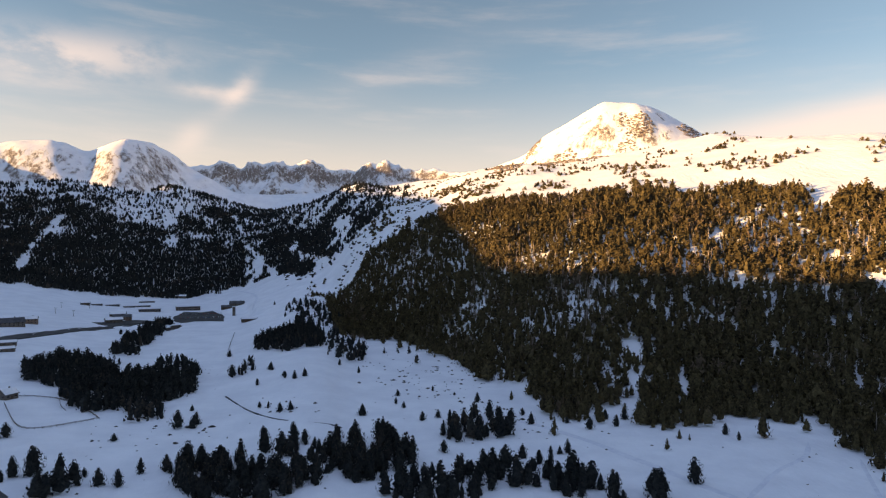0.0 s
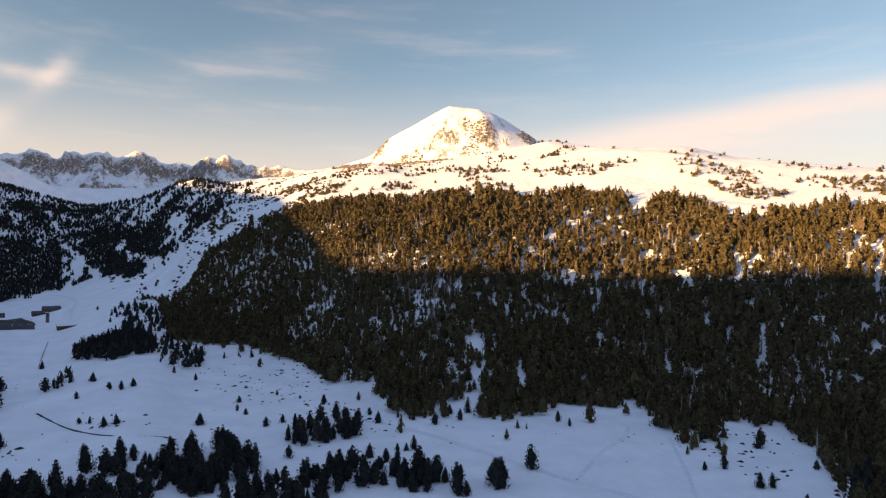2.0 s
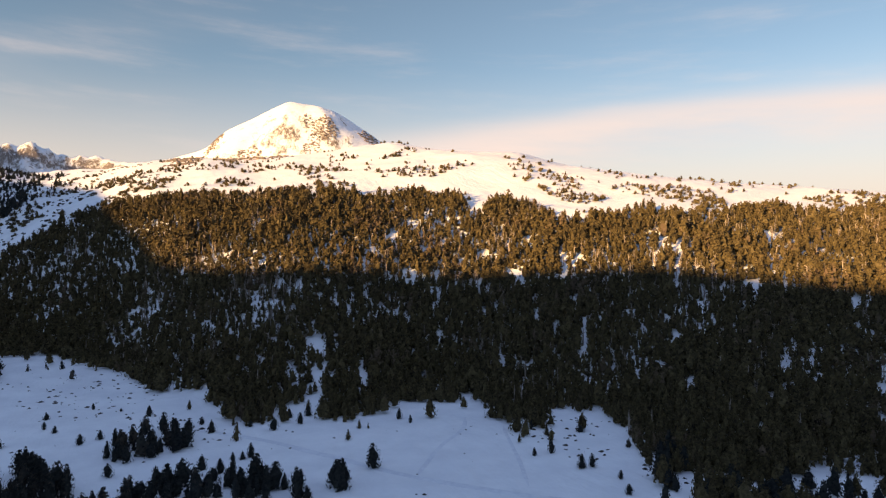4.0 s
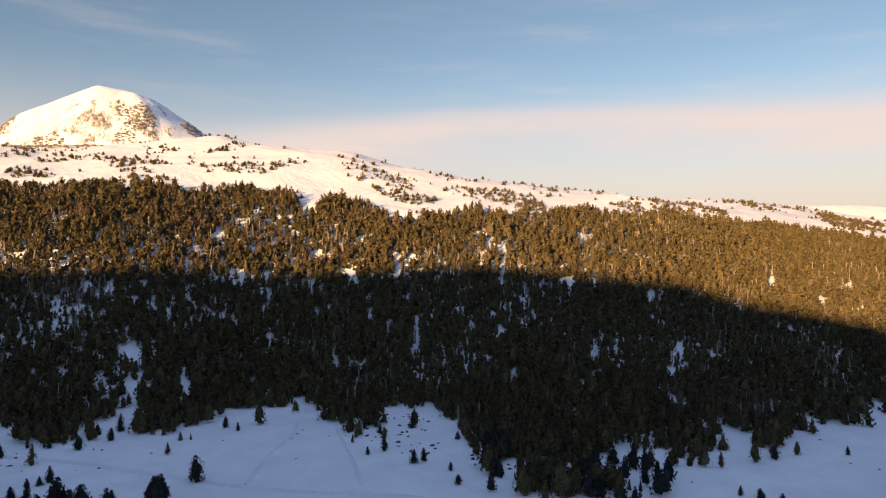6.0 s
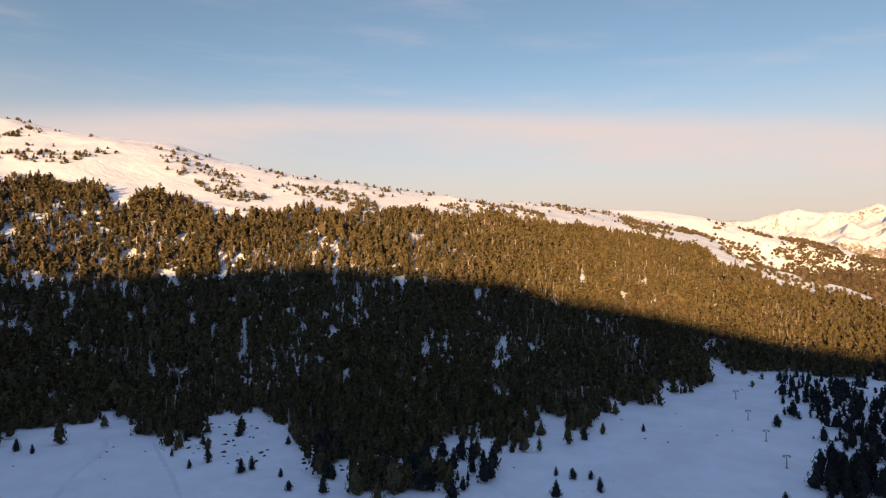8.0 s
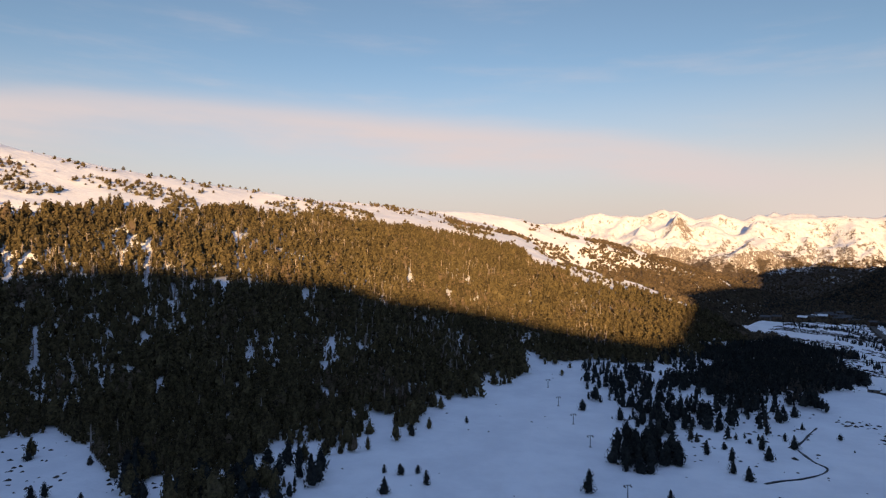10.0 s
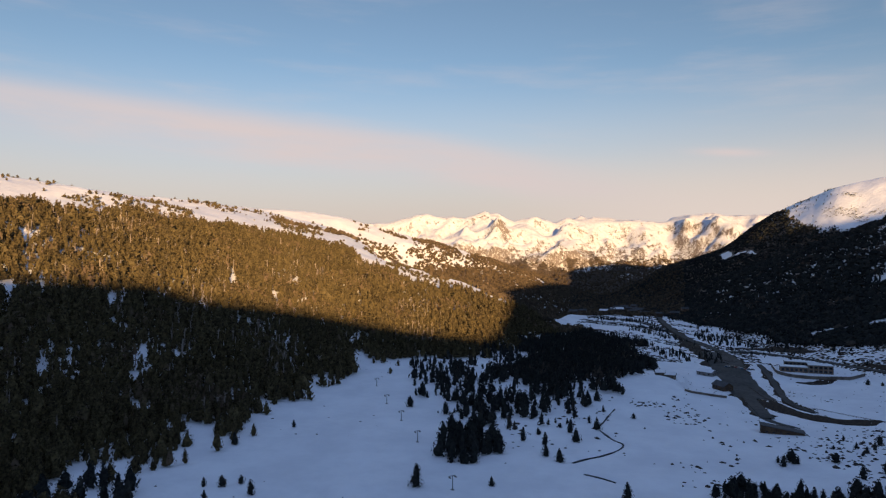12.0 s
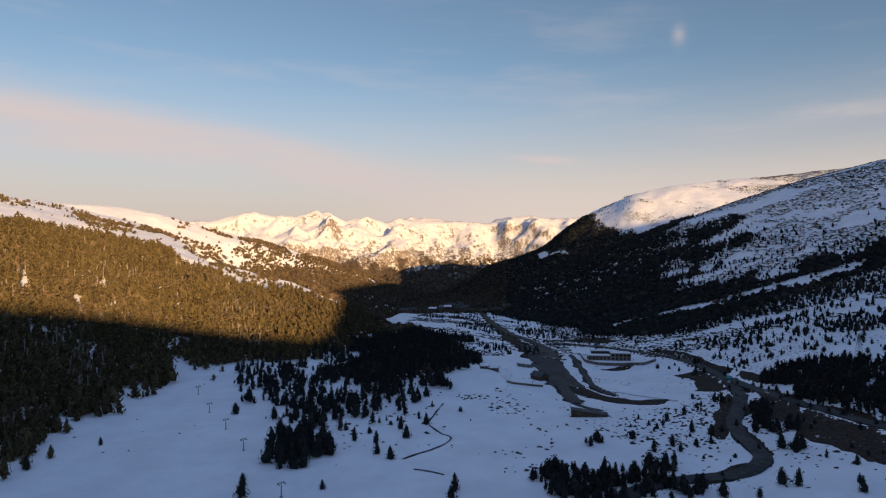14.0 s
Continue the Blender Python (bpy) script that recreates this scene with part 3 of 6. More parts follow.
def curve_points(ctrl, step):
    """Evenly spaced x, y along a smooth curve through (azimuth, distance) points."""
    p = np.array([(d * math.sin(radians(a)), d * math.cos(radians(a))) for a, d in ctrl])
    q = np.vstack([2 * p[0] - p[1], p, 2 * p[-1] - p[-2]])
    out = []
    for i in range(1, len(q) - 2):
        t = np.linspace(0, 1, 24, endpoint=False)[:, None]
        a, b, c, e = q[i - 1], q[i], q[i + 1], q[i + 2]
        out.append(0.5 * (2 * b + (c - a) * t + (2 * a - 5 * b + 4 * c - e) * t ** 2 + (3 * b - a - 3 * c + e) * t ** 3))
    out = np.vstack(out + [p[-1:]])
    s = np.append(0, np.cumsum(np.hypot(*np.diff(out, axis=0).T)))
    n = max(2, int(s[-1] / step))
    u = np.linspace(0, s[-1], n)
    return np.stack([np.interp(u, s, out[:, 0]), np.interp(u, s, out[:, 1])], 1)


def polar(x, y):
    return (np.degrees(np.arctan2(x, y)) + 42) % 360 - 42, np.hypot(x, y)


def road_line(ctrl, step=4.0, smooth=12):
    """x, y, z along a road, with the grade evened out."""
    xy = curve_points(ctrl, step)
    z = ground(*polar(xy[:, 0], xy[:, 1]))
    k = np.ones(2 * smooth + 1) / (2 * smooth + 1)
    z = np.convolve(np.pad(z, smooth, mode="edge"), k, "valid")
    return np.column_stack([xy, z])


def cut(path, half, depth=0.3, shoulder=7.0):
    """Levels the land under a road or digs a bed."""
    lo, hi = path[:, :2].min(0) - half - shoulder - 2, path[:, :2].max(0) + half + shoulder + 2
    m = np.where((GX > lo[0]) & (GX < hi[0]) & (GY > lo[1]) & (GY < hi[1]) & (DD[None] > 20))
    px, py, best, zz = GX[m], GY[m], np.full(len(m[0]), 1e9), np.zeros(len(m[0]))
    for x, y, z in path:
        r = np.hypot(px - x, py - y)
        c = r < best
        best[c], zz[c] = r[c], z
    f = np.clip((best - half) / shoulder, 0, 1)
    f = f * f * (3 - 2 * f)
    ZZ[m] = (zz - depth) * (1 - f) + ZZ[m] * f


def level(az0, d0, half_az, half_d, turn_to=None):
    """Levels a yard for parking or building; returns its height."""
    c = spot(az0, d0)
    a = radians(az0)
    dx, dy = GX - c.x, GY - c.y
    across, along_ray = dx * math.cos(a) - dy * math.sin(a), dx * math.sin(a) + dy * math.cos(a)
    r = np.maximum(np.abs(across) / half_az, np.abs(along_ray) / half_d)
    f = np.clip((r - 1) / 0.35, 0, 1)
    f = f * f * (3 - 2 * f)
    z = c.z if turn_to is None else turn_to
    np.copyto(ZZ, z * (1 - f) + ZZ * f)
    return z


YARD_EAST = level(112.9, 690, 34, 95)
level(-20.6, 1130, 66, 85)
level(116.6, 735, 42, 34, YARD_EAST + 3.0)

ROADS = {}
for name, ctrl, width in (("valley_road", VALLEY_ROAD, 9.0), ("pass_road", PASS_ROAD, 11.0), ("hairpin_road", HAIRPIN_ROAD, 9.5), ("side_track", SIDE_TRACK, 5.0),
                          ("ski_road", SKI_ROAD, 9.0)):
    ROADS[name] = (road_line(ctrl), width)
    cut(ROADS[name][0], width / 2 + 1.0)
BEDS = []
for ctrl in STREAMS:
    bed = road_line(ctrl, 2.0, 4)
    bed[:, 2] -= 0.9
    BEDS.append(bed)
    cut(bed, 1.0, 0.25, 2.2)



# ---- building helpers ----


def mesh_of(name, verts, faces, mats, smooth=False):
    """A mesh from arrays of corners and of equal-sided faces."""
    me = bpy.data.meshes.new(name)
    verts, faces = np.asarray(verts, np.float32), np.asarray(faces, np.int32)
    n, k = faces.shape
    me.vertices.add(len(verts))
    me.vertices.foreach_set("co", verts.ravel())
    me.loops.add(n * k)
    me.loops.foreach_set("vertex_index", faces.ravel())
    me.polygons.add(n)
    me.polygons.foreach_set("loop_start", np.arange(0, n * k, k, dtype=np.int32))
    me.polygons.foreach_set("use_smooth", np.full(n, smooth))
    me.update(calc_edges=True)
    for m in mats if isinstance(mats, (list, tuple)) else [mats]:
        me.materials.append(m)
    return me


def part(name, bm, mat, parent=None, label=""):
    """Links a bmesh as one mesh object, under a thing or a part."""
    me = bpy.data.meshes.new(name)
    bm.normal_update()
    bm.to_mesh(me)
    bm.free()
    me.materials.append(mat)
    ob = new(name, me)
    if parent:
        ob.parent = parent
    return tagged(ob, label)


# ---- the land, one sheet to the horizon ----
def build_land():
    a = np.radians(AZ)
    x, y = DD[None] * np.sin(a)[:, None], DD[None] * np.cos(a)[:, None]
    n, k = ZZ.shape
    verts = np.stack([x, y, ZZ], 2).reshape(-1, 3)
    i, j = np.meshgrid(np.arange(n), np.arange(k - 1), indexing="ij")
    i2 = (i + 1) % n
    faces = np.stack([i * k + j, i * k + j + 1, i2 * k + j + 1, i2 * k + j], 2).reshape(-1, 4)
    ob = new("ground", mesh_of("ground", verts, faces, SNOW_LAND, True))
    return tagged(ob, "snow-covered alpine valley floor, slopes and rocky peaks", "ground", kind="structure")


land = build_land()


def ribbon(name, path, width, mat, label, lift=0.06, drop=0.5, category="road", wander=0.0):
    """A band along a line of places, with thickness at its edges."""
    t = np.gradient(path[:, :2], axis=0)
    t /= np.maximum(np.hypot(t[:, 0], t[:, 1]), 1e-6)[:, None]
    n = np.stack([t[:, 1], -t[:, 0]], 1)
    half = width / 2 * (1 + wander * np.sin(np.arange(len(path)) * 0.41) * np.cos(np.arange(len(path)) * 0.17))
    rows = []
    for f, dz in ((-1.0, -drop), (-1.0, lift), (0.0, lift + 0.02 * width / 4), (1.0, lift), (1.0, -drop)):
        rows.append(np.column_stack([path[:, :2] + n * (f * half)[:, None], path[:, 2] + dz]))
    k, v = len(path), np.vstack(rows)
    faces = [(r * k + i, r * k + i + 1, (r + 1) * k + i + 1, (r + 1) * k + i) for r in range(4) for i in range(k - 1)]
    ob = new(name, mesh_of(name, v, faces, mat))
    return tagged(ob, label, category, kind="structure")


for name, (path, width) in ROADS.items():
    ribbon("road", path, width, ASPHALT, "wet grey asphalt road cleared of snow", 0.42, 0.6)
for bed in BEDS:
    ribbon("water", bed, 0.75, STREAM, "dark narrow stream cut into the snow", 0.35, 0.6, "stream", 0.95)

# ---- pines ----


def crown_shape(rng):
    """How far the boughs reach at each part of the height: blunt and rounded, or drawn out to a tip."""
    p, q, tip = rng.uniform(0.5, 0.85), rng.uniform(0.55, 0.85), rng.uniform(0.0, 0.7)
    return lambda h: max(0.0, math.sin(math.pi * min(1.0, max(0.0, h * 0.96 + 0.04)) ** p)) ** q * (1 - tip * h)


def core(rng, sides, rings, width, shape, low=0.05):
    """The dark inner body of a crown of unit height."""
    verts, faces, turn = [], [], rng.uniform(0, 6.28)
    for k in range(rings):
        h = low + (0.86 - low) * k / rings
        for s in range(sides):
            t = turn + 2 * math.pi * (s + rng.uniform(-0.3, 0.3)) / sides
            q = width * shape(h) * rng.uniform(0.35, 0.85)
            verts.append((q * math.cos(t), q * math.sin(t), h + rng.uniform(-0.05, 0.05)))
    verts.append((rng.uniform(-0.04, 0.04), rng.uniform(-0.04, 0.04), rng.uniform(0.88, 0.97)))
    for k in range(rings - 1):
        for s in range(sides):
            a, b = k * sides + s, k * sides + (s + 1) % sides
            faces += [(a, b, b + sides), (a, b + sides, a + sides)]
    last = (rings - 1) * sides
    faces += [(last + s, last + (s + 1) % sides, len(verts) - 1) for s in range(sides)]
    return np.array(verts), np.array(faces)


def sprays(rng, n, width, shape, small, large, low=0.06, whorls=0):
    """Sprays of needles round a crown, most with upturned tips, some hanging; in whorls up the stem if asked."""
    verts, faces = [], []
    lean, side = rng.uniform(0, 6.283), rng.uniform(0.0, 0.3)
    for i in range(n):
        u = ((i + rng.random()) / n) ** 1.05
        if whorls:
            u = min(0.99, (math.floor(u * whorls) + 0.5 + rng.gauss(0, 0.2)) / whorls)
        h = low + (0.98 - low) * max(0.0, u)
        t, size = rng.uniform(0, 6.283), rng.uniform(small, large) * (1.15 - 0.45 * h)
        r = width * shape(h) * rng.uniform(0.55, 1.1) * (1 + side * math.cos(t - lean))
        o, g = (math.cos(t), math.sin(t)), (-math.sin(t), math.cos(t))
        lift, out = rng.choice((1.0, 1.0, 0.8, -0.7, -0.9)) * size * rng.uniform(0.8, 1.5), size * rng.uniform(0.1, 0.6)
        k, skew = len(verts), rng.uniform(-0.6, 0.6) * size
        for way in (-1, 1):
            w = way * size * rng.uniform(0.4, 0.8)
            verts.append((o[0] * r + g[0] * w, o[1] * r + g[1] * w, h - 0.35 * lift + rng.uniform(-0.25, 0.25) * size))
        verts.append((o[0] * (r + out) + g[0] * skew, o[1] * (r + out) + g[1] * skew, h + 0.65 * lift))
        faces.append((k, k + 1, k + 2))
    return np.array(verts), np.array(faces)


def crown(rng, n, width, small, large, sides=5, rings=3, low=0.06, whorls=0):
    shape = crown_shape(rng)
    return joined(core(rng, sides, rings, width, shape, low), sprays(rng, n, width, shape, small, large, low, whorls))


def joined(*meshes):
    v, f, off = [], [], 0
    for a, b in meshes:
        v.append(a)
        f.append(b + off)
        off += len(a)
    return np.vstack(v), np.vstack(f)


def sown(name, spots, height, templates, mat, seed, label, category="forest", slim=(0.8, 1.25), stands=0.0):
    """One mesh of many trees: spots are rows of x, y, z; height is (least, most)."""
    rng = np.random.default_rng(seed)
    n = len(spots)
    if not n:
        return None
    pick = rng.integers(0, len(templates), n)
    h = rng.uniform(0, 1, n) ** 0.8 * (height[1] - height[0]) + height[0]
    if stands:                                            # taller and lower stands, some trees far above their neighbours
        h *= 1 + stands * fbm(spots[:, 0], spots[:, 1], 55, 3, seed + 700) + 0.3 * (rng.uniform(0, 1, n) > 0.93)
    turn, wide = rng.uniform(0, 2 * np.pi, n), rng.uniform(*slim, n)
    all_v, all_f, off = [], [], 0
    for k, (v, f) in enumerate(templates):
        m = np.where(pick == k)[0]
        c, s = np.cos(turn[m])[:, None], np.sin(turn[m])[:, None]
        hh = h[m][:, None]
        w = hh * wide[m][:, None]
        x = (v[None, :, 0] * c - v[None, :, 1] * s) * w + spots[m, 0][:, None]
        y = (v[None, :, 0] * s + v[None, :, 1] * c) * w + spots[m, 1][:, None]
        z = v[None, :, 2] * hh + spots[m, 2][:, None] - 0.3
        all_v.append(np.stack([x, y, z], 2).reshape(-1, 3))
        all_f.append((f[None] + (np.arange(len(m)) * len(v))[:, None, None] + off).reshape(-1, 3))
        off += len(m) * len(v)
    ob = new(name, mesh_of(name, np.concatenate(all_v), np.concatenate(all_f), mat))
    return tagged(ob, label, category, kind="stuff")


def grid_spots(az0, az1, d0, d1, gap, seed):
    """Jittered places on the ground inside a sector."""
    rng = np.random.default_rng(seed)
    mid = radians((az0 + az1) / 2)
    corners = [(d * math.sin(radians(a)), d * math.cos(radians(a))) for a in np.linspace(az0, az1, 9) for d in (d0, d1)]
    x0, y0 = np.min(corners, 0)
    x1, y1 = np.max(corners, 0)
    x, y = np.meshgrid(np.arange(x0, x1, gap), np.arange(y0, y1, gap))
    x, y = x.ravel() + rng.uniform(-0.48, 0.48, x.size) * gap, y.ravel() + rng.uniform(-0.48, 0.48, y.size) * gap
    az, d = np.degrees(np.arctan2(x, y)), np.hypot(x, y)
    az = (az + 42) % 360 - 42
    ok = (az > az0) & (az < az1) & (d > d0) & (d < d1)
    return x[ok], y[ok], az[ok], d[ok], rng


def planted(x, y, az, d, keep):
    x, y, az, d = x[keep], y[keep], az[keep], d[keep]
    return np.stack([x, y, ground(az, d)], 1)


trng = random.Random(5)
TREES_A = [crown(trng, 105, trng.uniform(0.25, 0.40), 0.05, 0.11, 5, 4, trng.uniform(0.04, 0.16), 8) for _ in range(24)]
TREES_B = [crown(trng, 22, trng.uniform(0.22, 0.36), 0.11, 0.20, 4, 3, trng.uniform(0.04, 0.2)) for _ in range(24)]
TREES_L = [crown(trng, 21, trng.uniform(0.22, 0.36), 0.10, 0.18, 3, 3, trng.uniform(0.04, 0.2)) for _ in range(28)]
TREES_C = [crown(trng, 6, trng.uniform(0.26, 0.38), 0.14, 0.22, 3, 2) for _ in range(14)]
TREES_D = [crown(trng, 2, trng.uniform(0.46, 0.66), 0.18, 0.3, 3, 2) for _ in range(14)]

# lower and upper edge of the big pine wood: azimuth, distance
WOOD_LOW = [(-10.3, 1010), (-9.2, 775), (-4.7, 787), (-0.7, 690), (0.8, 625), (2.6, 566), (6.4, 520), (7.9, 502), (9.6, 436), (12.8, 445),
            (16.1, 466), (18.4, 414), (22.0, 453), (24.6, 477), (28.6, 480), (29.8, 501), (31.6, 455), (32.8, 432), (36.3, 422), (38.4, 461),
            (42.9, 460), (43.9, 345), (47.9, 285), (52.8, 286), (56.0, 290), (59.3, 312), (61.5, 318), (65.3, 342), (67.7, 385), (69.0, 389),
            (71.9, 421), (74.7, 492), (77.4, 548), (80.1, 560), (81.0, 672), (83.5, 640), (86.3, 670), (90.1, 703), (94.0, 792), (98.6, 1000)]
WOOD_TOP = [(-10.3, 1035), (-4.8, 1036), (-1.2, 986), (2.3, 936), (5.9, 912), (10.8, 873), (14.1, 881), (17.1, 829), (22.5, 820), (25.9, 814),
            (28.7, 847), (30.2, 796), (34.6, 829), (39.0, 769), (43.9, 791), (49.9, 787), (54.7, 873), (59.3, 859), (63.7, 969), (67.7, 955),
            (73.9, 1035), (80.0, 985), (84.5, 985), (87.0, 1010), (90.1, 1050), (94.0, 1040), (98.6, 1035)]


def at(pairs, az):
    return np.interp(az, [p[0] for p in pairs], [p[1] for p in pairs])


# snowy gullies and glades in the wood: from azimuth, distance to azimuth, distance; half width
GLADES = [(16.7, 470, 16.6, 575, 6), (14.5, 490, 14.4, 545, 5), (20.8, 480, 20.6, 535, 5), (61.6, 475, 64.3, 425, 9), (69.8, 690, 69.9, 775, 5), (64.0, 640, 64.1, 695, 5),
          (33.0, 520, 33.1, 600, 5), (36.5, 560, 36.4, 645, 6), (38.5, 640, 38.6, 700, 5), (27.5, 560, 27.4, 650, 5), (29.5, 690, 29.4, 765, 6), (24.5, 600, 24.6, 680, 5),
          (50, 560, 50, 630, 5), (73.5, 680, 73.6, 745, 5), (76.5, 540, 77.5, 500, 10), (66.5, 430, 66.8, 400, 8), (56.5, 405, 57, 390, 6), (59, 430, 59.3, 415, 6),
          (81.5, 620, 82.2, 595, 12)]
glade_rng = random.Random(12)
for _ in range(130):                                  # many thin ones, straight down the slope
    ga = glade_rng.uniform(4, 88)
    gd = np.interp(ga, [4, 45, 60, 88], [520, 400, 430, 680]) + 330 * glade_rng.random()
    GLADES.append((ga, gd, ga + glade_rng.uniform(-0.3, 0.3), gd + glade_rng.uniform(15, 70), glade_rng.uniform(1.6, 3.8)))


def big_wood():
    x, y, az, d, rng = grid_spots(-10.3, 98.6, 270, 1110, 4.2, 1)
    sway = 1.5 * fbm(x, y, 70, 3, 77)
    low, top = at(WOOD_LOW, az + sway), at(WOOD_TOP, az)
    rag, teeth = fbm(x, y, 45, 3, 71), fbm(x, y, 26, 3, 75)
    inside = np.minimum(d - low - 34 * teeth - 2, (top - d - 55 * rag) * 1.2)
    gaps = fbm(x, y, 60, 4, 81)
    streak = fbm(az * 12.0, d / 9.0, 9.0, 3, 91)      # gullies that run down the slope
    chance = np.clip(inside / 22 + 0.40, 0, 1) * np.clip(1.75 + 1.0 * gaps + 1.3 * streak + 0.5 * teeth, 0.08, 1.0)
    # the lower fringe breaks up into tongues, clumps and single trees
    fringe = np.clip(1 - (d - low) / (95 + 15 * np.clip((az - 55) / 8, 0, 1)), 0, 1) * np.clip((az - 40) / 6, 0.12, 1)
    chance *= np.clip(1.1 - fringe * (0.95 - 2.4 * gaps - 2.6 * teeth), 0.03, 1)
    # bare snowy spots between the trees of the older western half
    spots = fbm(x, y, 17, 2, 79)
    chance *= np.where((az < 62) & (d > np.interp(az, [-10, 6, 14], [950, 800, 620])), np.clip(1.28 + 1.7 * spots + 0.4 * streak, 0.2, 1), 1)
    chance = np.where((az < 9) & (inside > 30), np.maximum(chance, 0.88), chance)      # the closed western corner
    keep = (rng.uniform(0, 1, len(x)) < chance) & (inside > -4)
    stray = np.where(d < low, np.clip(1 - (low - d) / 60, 0, 1) * np.clip(0.03 + 0.32 * (teeth + gaps), 0, 0.2), 0)
    keep |= rng.uniform(0, 1, len(x)) < stray
    for a0, d0, a1, d1, half in GLADES:
        p0, p1 = np.array(spot(a0, d0)[:2]), np.array(spot(a1, d1)[:2])
        v = p1 - p0
        t = np.clip(((x - p0[0]) * v[0] + (y - p0[1]) * v[1]) / (v @ v), 0, 1)
        off = np.hypot(x - p0[0] - t * v[0], y - p0[1] - t * v[1])
        keep &= (off > half * (0.55 + 0.9 * teeth)) | (hash01(np.floor(x * 3), np.floor(y * 3), 5) < 0.15)
    near, lit = d < 480, d > 640
    keep &= near | (rng.uniform(0, 1, len(x)) < 0.9)
    sown("pine_wood", planted(x, y, az, d, keep & near), (3.5, 14.5), TREES_A, NEEDLES, 1, "dense dark green pine wood on the snowy slope", slim=(0.85, 1.25), stands=0.5)
    sown("pine_wood", planted(x, y, az, d, keep & ~near & ~lit), (4, 15), TREES_B, NEEDLES, 2, "dark shaded pine wood on the middle slope", slim=(0.95, 1.6), stands=0.5)
    sown("pine_wood", planted(x, y, az, d, keep & lit), (3.5, 15), TREES_L, NEEDLES, 14, "golden sunlit pine wood on the upper slope", slim=(0.9, 1.8), stands=0.5)


def bare_birches():
    """Leafless pale stems between the pines, in loose patches up the slope."""
    def stem(rng):
        bent, v, f = rng.uniform(-0.05, 0.05), [], []
        for h, r in ((0.0, 0.026), (0.5, 0.02), (1.0, 0.006)):
            v += [(r * math.cos(t) + bent * h * h, r * math.sin(t), h) for t in (0.0, 2.09, 4.19)]
        for k in (0, 3):
            f += [(k + a, k + (a + 1) % 3, k + 3 + a) for a in range(3)] + [(k + (a + 1) % 3, k + 3 + (a + 1) % 3, k + 3 + a) for a in range(3)]
        for _ in range(9):
            h, t, q = rng.uniform(0.35, 0.9), rng.uniform(0, 6.28), rng.uniform(0.06, 0.14)
            o, k = (math.cos(t), math.sin(t)), len(v)
            v += [(0.0, 0.0, h), (0.0, 0.0, h + 0.035), (o[0] * q, o[1] * q, h + q * 1.3)]
            f.append((k, k + 1, k + 2))
        return np.array(v), np.array(f)
    stems = [stem(trng) for _ in range(8)]
    x, y, az, d, rng = grid_spots(-4, 88, 400, 950, 5.5, 17)
    patch, streak = fbm(x, y, 70, 3, 221), fbm(az * 12.0, d / 14.0, 8.0, 3, 223)
    inside = (d > at(WOOD_LOW, az) + 40) & (d < at(WOOD_TOP, az) - 15)
    keep = inside & (rng.uniform(0, 1, len(x)) < np.clip((patch + 0.8 * streak + 0.0) * 1.2, 0.015, 0.45))
    sown("bare_birches", planted(x, y, az, d, keep), (9, 15), stems, BIRCH, 18, "leafless pale grey birches standing among the pines", slim=(1.2, 2.2))


def above_wood():
    # loose trees on the snow between the wood and the plateau
    x, y, az, d, rng = grid_spots(-12, 92, 740, 1500, 7.5, 3)
    top, crest = at(WOOD_TOP, az), along(CREST, az)[0]
    f = (d - top) / np.maximum(crest - top, 50)
    clump, bands = fbm(x, y, 55, 3, 101), fbm(az * 9.0, d / 7.0, 16.0, 3, 103)
    chance = np.clip(1 - f * 1.1, 0, 1) ** 1.6 * np.clip((1.3 * clump + 0.9 * bands - 0.12) * 5.0, 0, 1) + 0.006 * (f > 0) * (f < 0.9)
    chance = np.where(az < 45, chance * np.clip(0.25 + 3 * clump, 0.12, 1), chance)
    chance = np.where((az > 40) & (f > 0.1) & (f < 1), chance + 0.08 * np.clip(0.2 + clump + 0.8 * bands, 0, 1) * np.clip(1.1 - f, 0, 1), chance)
    keep = (f > 0.01) & (rng.uniform(0, 1, len(x)) < chance)
    sown("stunted_pines", planted(x, y, az, d, keep), (2.2, 7), TREES_L, NEEDLES, 4, "scattered stunted pines on sunlit snow", slim=(1.9, 3.3))


PISTES = [[(-30.9, 2051), (-32.2, 1910), (-33.1, 1777), (-33.8, 1664)], [(-18.1, 2179), (-17.7, 2052), (-17.0, 1889), (-15.8, 1750), (-14.6, 1562)],
          [(-9.8, 1579), (-8.6, 1380), (-9.6, 1290), (-10.7, 1288)]]


